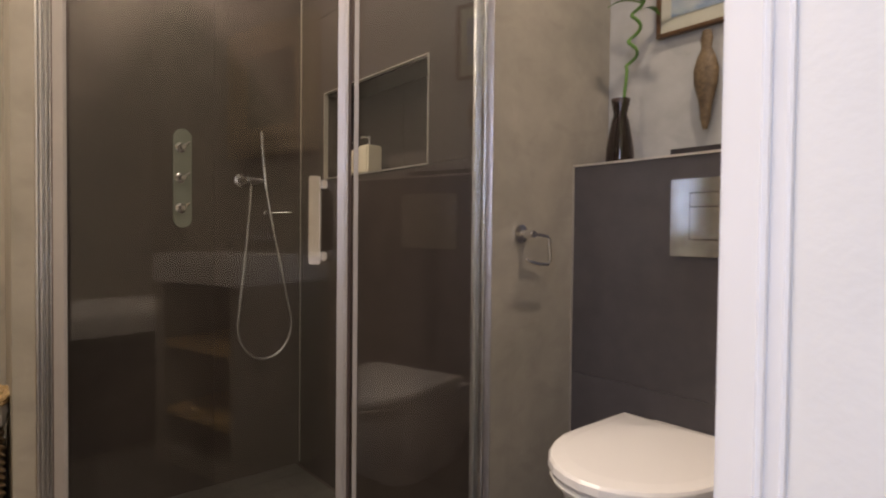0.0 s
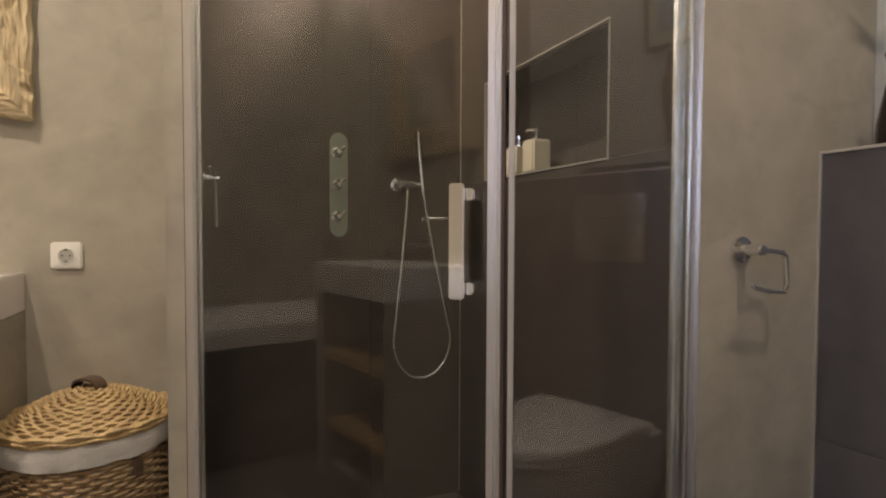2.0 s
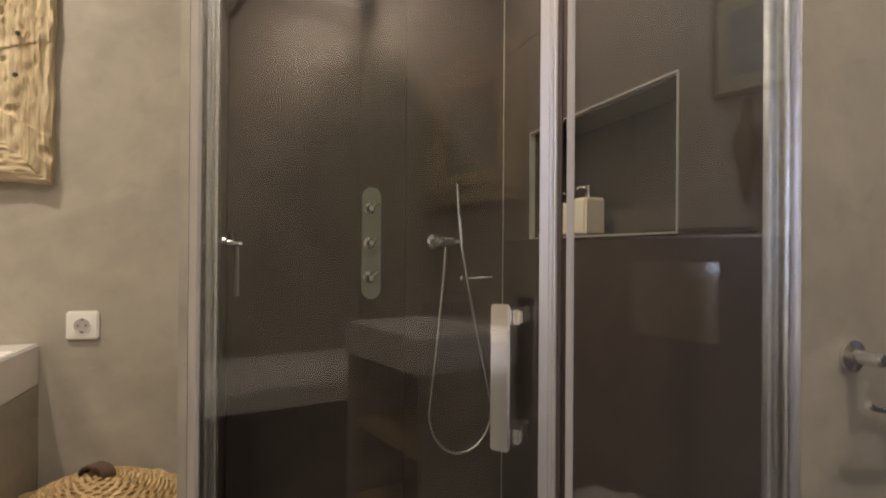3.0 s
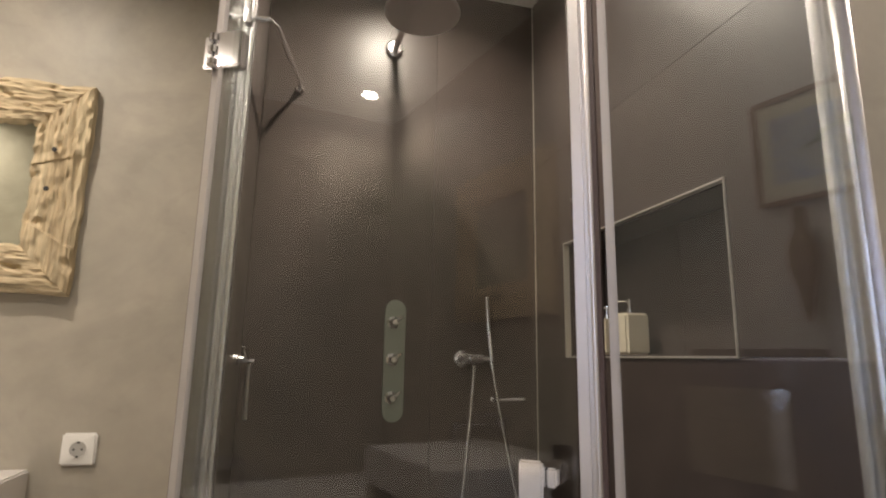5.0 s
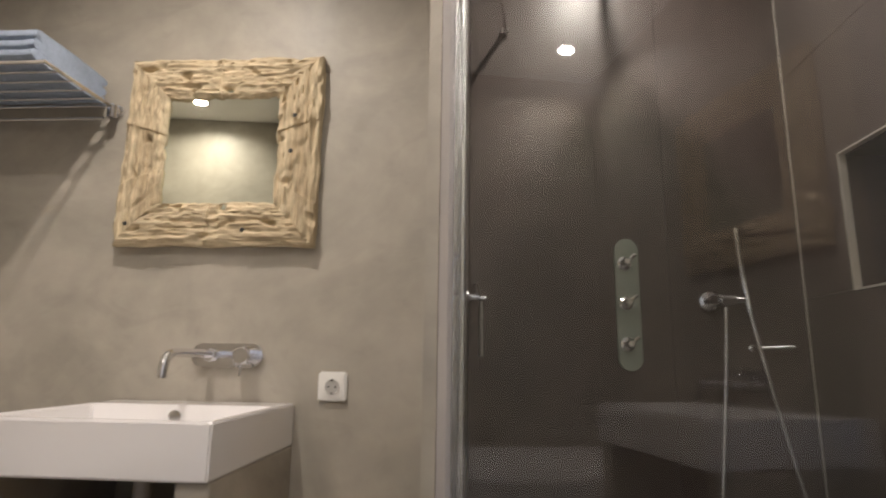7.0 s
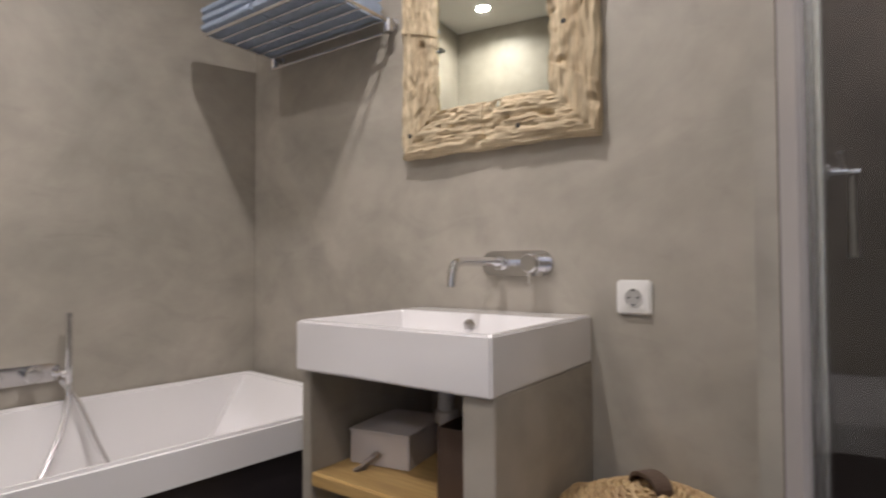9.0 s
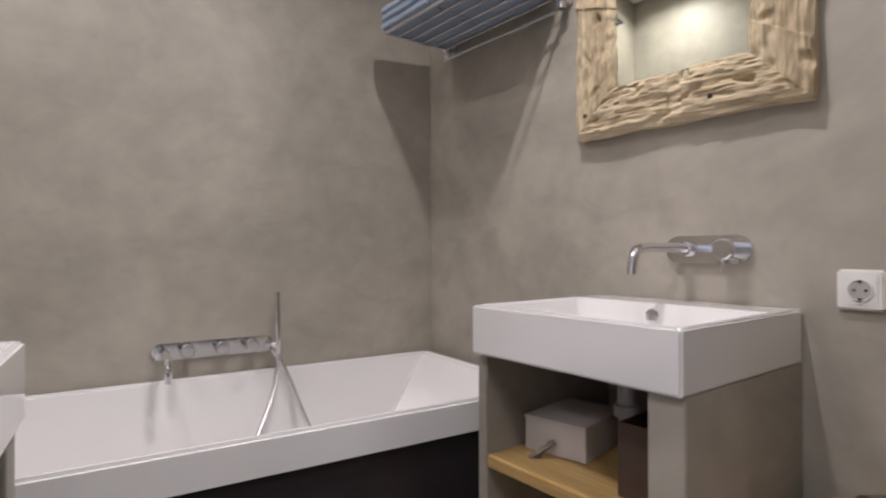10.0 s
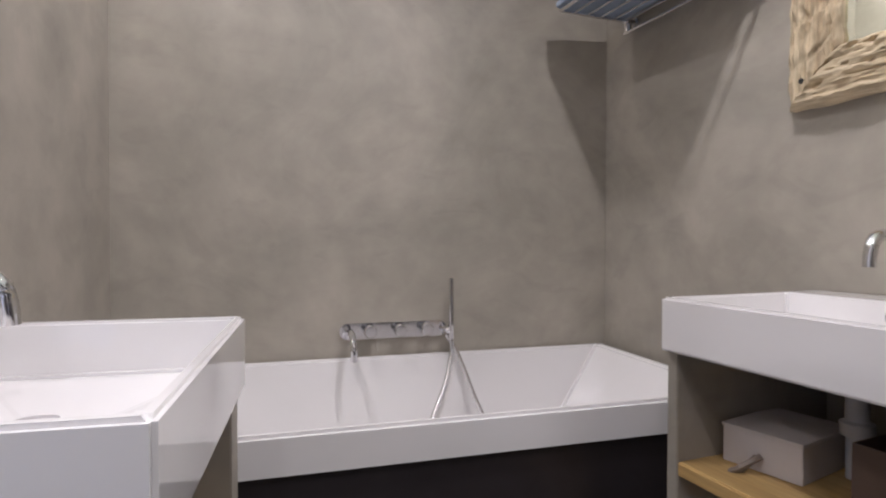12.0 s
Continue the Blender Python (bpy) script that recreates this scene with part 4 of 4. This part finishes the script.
for k in range(44):
    a = math.tau * k / 44
    tube([((R - 0.013) * math.cos(a), (R - 0.013) * math.sin(a), 0.004), ((R - 0.013) * math.cos(a), (R - 0.013) * math.sin(a), 0.45)], 0.0036, 5, st)
part("stakes", st, WICKER_DARK, basket)
part("lining", lathe([(R - 0.022, 0.01), (R - 0.020, 0.45)], 40), CLOTH, basket)
ln = bmesh.new()
rings = []
for i, (r, z) in enumerate([(R - 0.012, 0.452), (R + 0.003, 0.450), (R + 0.006, 0.43), (R + 0.004, 0.405), (R + 0.001, 0.392), (R - 0.003, 0.396)]):
    rings.append([ln.verts.new(((r + 0.006 * noise.noise(Vector((math.cos(a) * 5, math.sin(a) * 5, z * 60)))) * math.cos(a), (r + 0.006 * noise.noise(Vector((math.cos(a) * 5, math.sin(a) * 5, z * 60)))) * math.sin(a), z + 0.005 * noise.noise(Vector((math.cos(a) * 3, math.sin(a) * 3, 9))))) for a in [math.tau * k / 96 for k in range(96)]])
for a, b in zip(rings, rings[1:]):
    for k in range(96):
        ln.faces.new((a[k], a[(k + 1) % 96], b[(k + 1) % 96], b[k]))
part("liner", ln, CLOTH, basket, "white cotton liner turned over the rim", smooth=True)


def dome(r):
    return 0.072 * (1 - (min(r, R) / R) ** 1.6)


wl = bmesh.new()
nr = 19
for k in range(nr):
    r = 0.022 + (R - 0.024) * k / (nr - 1)
    stakes = 16 if r < 0.06 else (28 if r < 0.12 else 44)
    wave_ring(wl, r, 0.468, 0.0050, math.pi * (k % 2), stakes, 0.0012, 0.0042, dome)
for k, (dr, dz) in enumerate(((0.004, 0.0), (0.006, -0.008), (0.001, -0.012), (0.007, 0.006))):
    wave_ring(wl, R + dr, 0.464 + dz, 0.0062, k * 1.3, 30, 0.003, 0.003)
basket_lid = tagged(part("lid", wl, WICKER, basket, "honey wicker lid woven in rings", smooth=True), kind="stuff")
sp = bmesh.new()
for k in range(44):
    a = math.tau * k / 44
    tube([(r * math.cos(a), r * math.sin(a), 0.464 + dome(r)) for r in (0.01, 0.05, 0.09, 0.13, 0.16, R)], 0.0036, 5, sp)
part("spokes", sp, WICKER, basket_lid)
gp = bmesh.new()
prev = None
for k in range(15):
    u = k / 14
    a = math.pi * u
    c = Vector((-0.040 * math.cos(a), 0, 0.541 + 0.020 * math.sin(a) - 0.006 * abs(math.cos(a)) ** 6))
    row = [gp.verts.new(c + Vector((0, s * 0.019, d))) for s, d in ((-1, 0), (1, 0), (1, 0.007), (-1, 0.007))]
    if prev:
        for j in range(4):
            gp.faces.new((prev[j], prev[(j + 1) % 4], row[(j + 1) % 4], row[j]))
    else:
        gp.faces.new(row[::-1])
    prev = row
gp.faces.new(prev)
grip = part("grip", gp, LEATHER, basket_lid, "dark brown leather grip")
grip.matrix_basis = pose(0, 0, 0, 0, 0, -35)
part("tag", box(-0.012, 0.012, -0.003, 0.0, -0.02, 0.02), LEATHER, basket).matrix_basis = pose(0.13, -0.15, 0.365, 0, 0, 40)


# ---- tiles, laid last ----
def tile_pieces(parent_name, cells, thick, place, mat, gap=0.0005):
    """cells: (u0, u1, v0, v1); place turns (u, v, depth) into the world. Pieces of one size share a mesh."""
    shared = {}
    parent = bpy.data.objects[parent_name]
    for u0, u1, v0, v1 in cells:
        du, dv = round(u1 - u0 - 2 * gap, 4), round(v1 - v0 - 2 * gap, 4)
        if du < 0.01 or dv < 0.01:
            continue
        if (du, dv) not in shared:
            bm = box(0, du, -thick, 0, 0, dv, 0.0005, 1)
            data = bpy.data.meshes.new("tile")
            bmesh.ops.recalc_face_normals(bm, faces=bm.faces)
            bm.to_mesh(data)
            bm.free()
            data.materials.append(mat)
            shared[(du, dv)] = data
        ob = new("tile", shared[(du, dv)])
        ob.parent = parent
        ob.matrix_basis = place @ pose(u0 + gap, 0, v0 + gap)


def grid(us, vs, holes=()):
    out = []
    for a, b in zip(us, us[1:]):
        for c, d in zip(vs, vs[1:]):
            if not any(h[0] <= a + 1e-6 and b <= h[1] + 1e-6 and h[2] <= c + 1e-6 and d <= h[3] + 1e-6 for h in holes):
                out.append((a, b, c, d))
    return out


tile_pieces("wing_wall", grid([1.842, SHY - 0.001], [-0.075, CEIL - 0.002]), 0.0115, pose(0.1275, 0, 0) @ Matrix(((0, -1, 0, 0), (1, 0, 0, 0), (0, 0, 1, 0), (0, 0, 0, 1))), TILE)
tile_pieces("shower_wall_north", grid([0.1405, 0.70, 1.0585], [-0.075, CEIL - 0.002]), 0.0115, pose(0, SHY + 0.0115, 0), TILE)
EAST_CELLS = [(1.182, SHY, -0.075, 1.140), (1.182, SHY, 1.785, CEIL - 0.002)]
around = prism([(1.1825, 1.1405), (1.405, 1.1405), (1.405, 1.477), (2.07, 1.477), (2.07, 1.1405), (SHY - 0.0005, 1.1405), (SHY - 0.0005, 1.7845), (1.1825, 1.7845)], 0, 0.0115)
part("tile", around, TILE, bpy.data.objects["shower_wall_niche"]).matrix_basis = pose(1.06, 0, 0) @ Matrix(((0, 0, 1, 0), (1, 0, 0, 0), (0, 1, 0, 0), (0, 0, 0, 1)))
tile_pieces("shower_wall_niche", EAST_CELLS, 0.0115, pose(1.0715, 0, 0) @ Matrix(((0, 1, 0, 0), (1, 0, 0, 0), (0, 0, 1, 0), (0, 0, 0, 1))), TILE)
tile_pieces("shower_wall_east", grid([1.408, 1.72, 2.066], [1.148, 1.474]), 0.006, pose(1.1995, 0, 0) @ Matrix(((0, 1, 0, 0), (1, 0, 0, 0), (0, 0, 1, 0), (0, 0, 0, 1))), TILE)
lin = box(1.0725, 1.1935, 1.4075, 2.0675, 1.1408, 1.1470)
box(1.0725, 1.1935, 1.4075, 2.0675, 1.4715, 1.4772, bm=lin)
box(1.0725, 1.1935, 1.4055, 1.4073, 1.1475, 1.4710, bm=lin)
box(1.0725, 1.1935, 2.0680, 2.0698, 1.1475, 1.4710, bm=lin)
mesh_ob("niche_lining", lin, TILE, kind="structure", label="dark brown tile lining of the niche")
tile_pieces("cistern_wall", grid([0.202, 0.55, 1.1365], [-0.0, 0.495, 1.1375]), 0.0112, pose(1.4465, 0, 0) @ Matrix(((0, 1, 0, 0), (1, 0, 0, 0), (0, 0, 1, 0), (0, 0, 0, 1))), TILE_GREY)


def floor_pieces(parent_name, x0, x1, ya, yb, z, size, keep):
    parent = bpy.data.objects[parent_name]
    bm = box(0.001, size - 0.001, 0.001, size - 0.001, -0.009, 0, 0.001, 1)
    data = bpy.data.meshes.new("tile")
    bm.to_mesh(data)
    bm.free()
    data.materials.append(FLOOR_MAT)
    x = x0
    while x < x1 - 1e-6:
        y = ya
        while y < yb - 1e-6:
            if keep(x + size / 2, y + size / 2):
                ob = new("tile", data)
                ob.parent = parent
                ob.matrix_basis = pose(x, y, z)
            y += size
        x += size


floor_pieces("floor", -1.0, 1.5, -1.0, 2.2, 0.0, 0.20, lambda x, y: (y > 0.35 or -0.35 < x < 0.3) and not (x > 0.05 and y > 1.5 - 0.8 * x) and (x < 0.9 or y < 0.95))
floor_pieces("shower_floor", 0.14, 1.04, 1.48, 2.28, -0.0655, 0.10, lambda x, y: y > 1.62 - 0.9 * (x - 0.1))
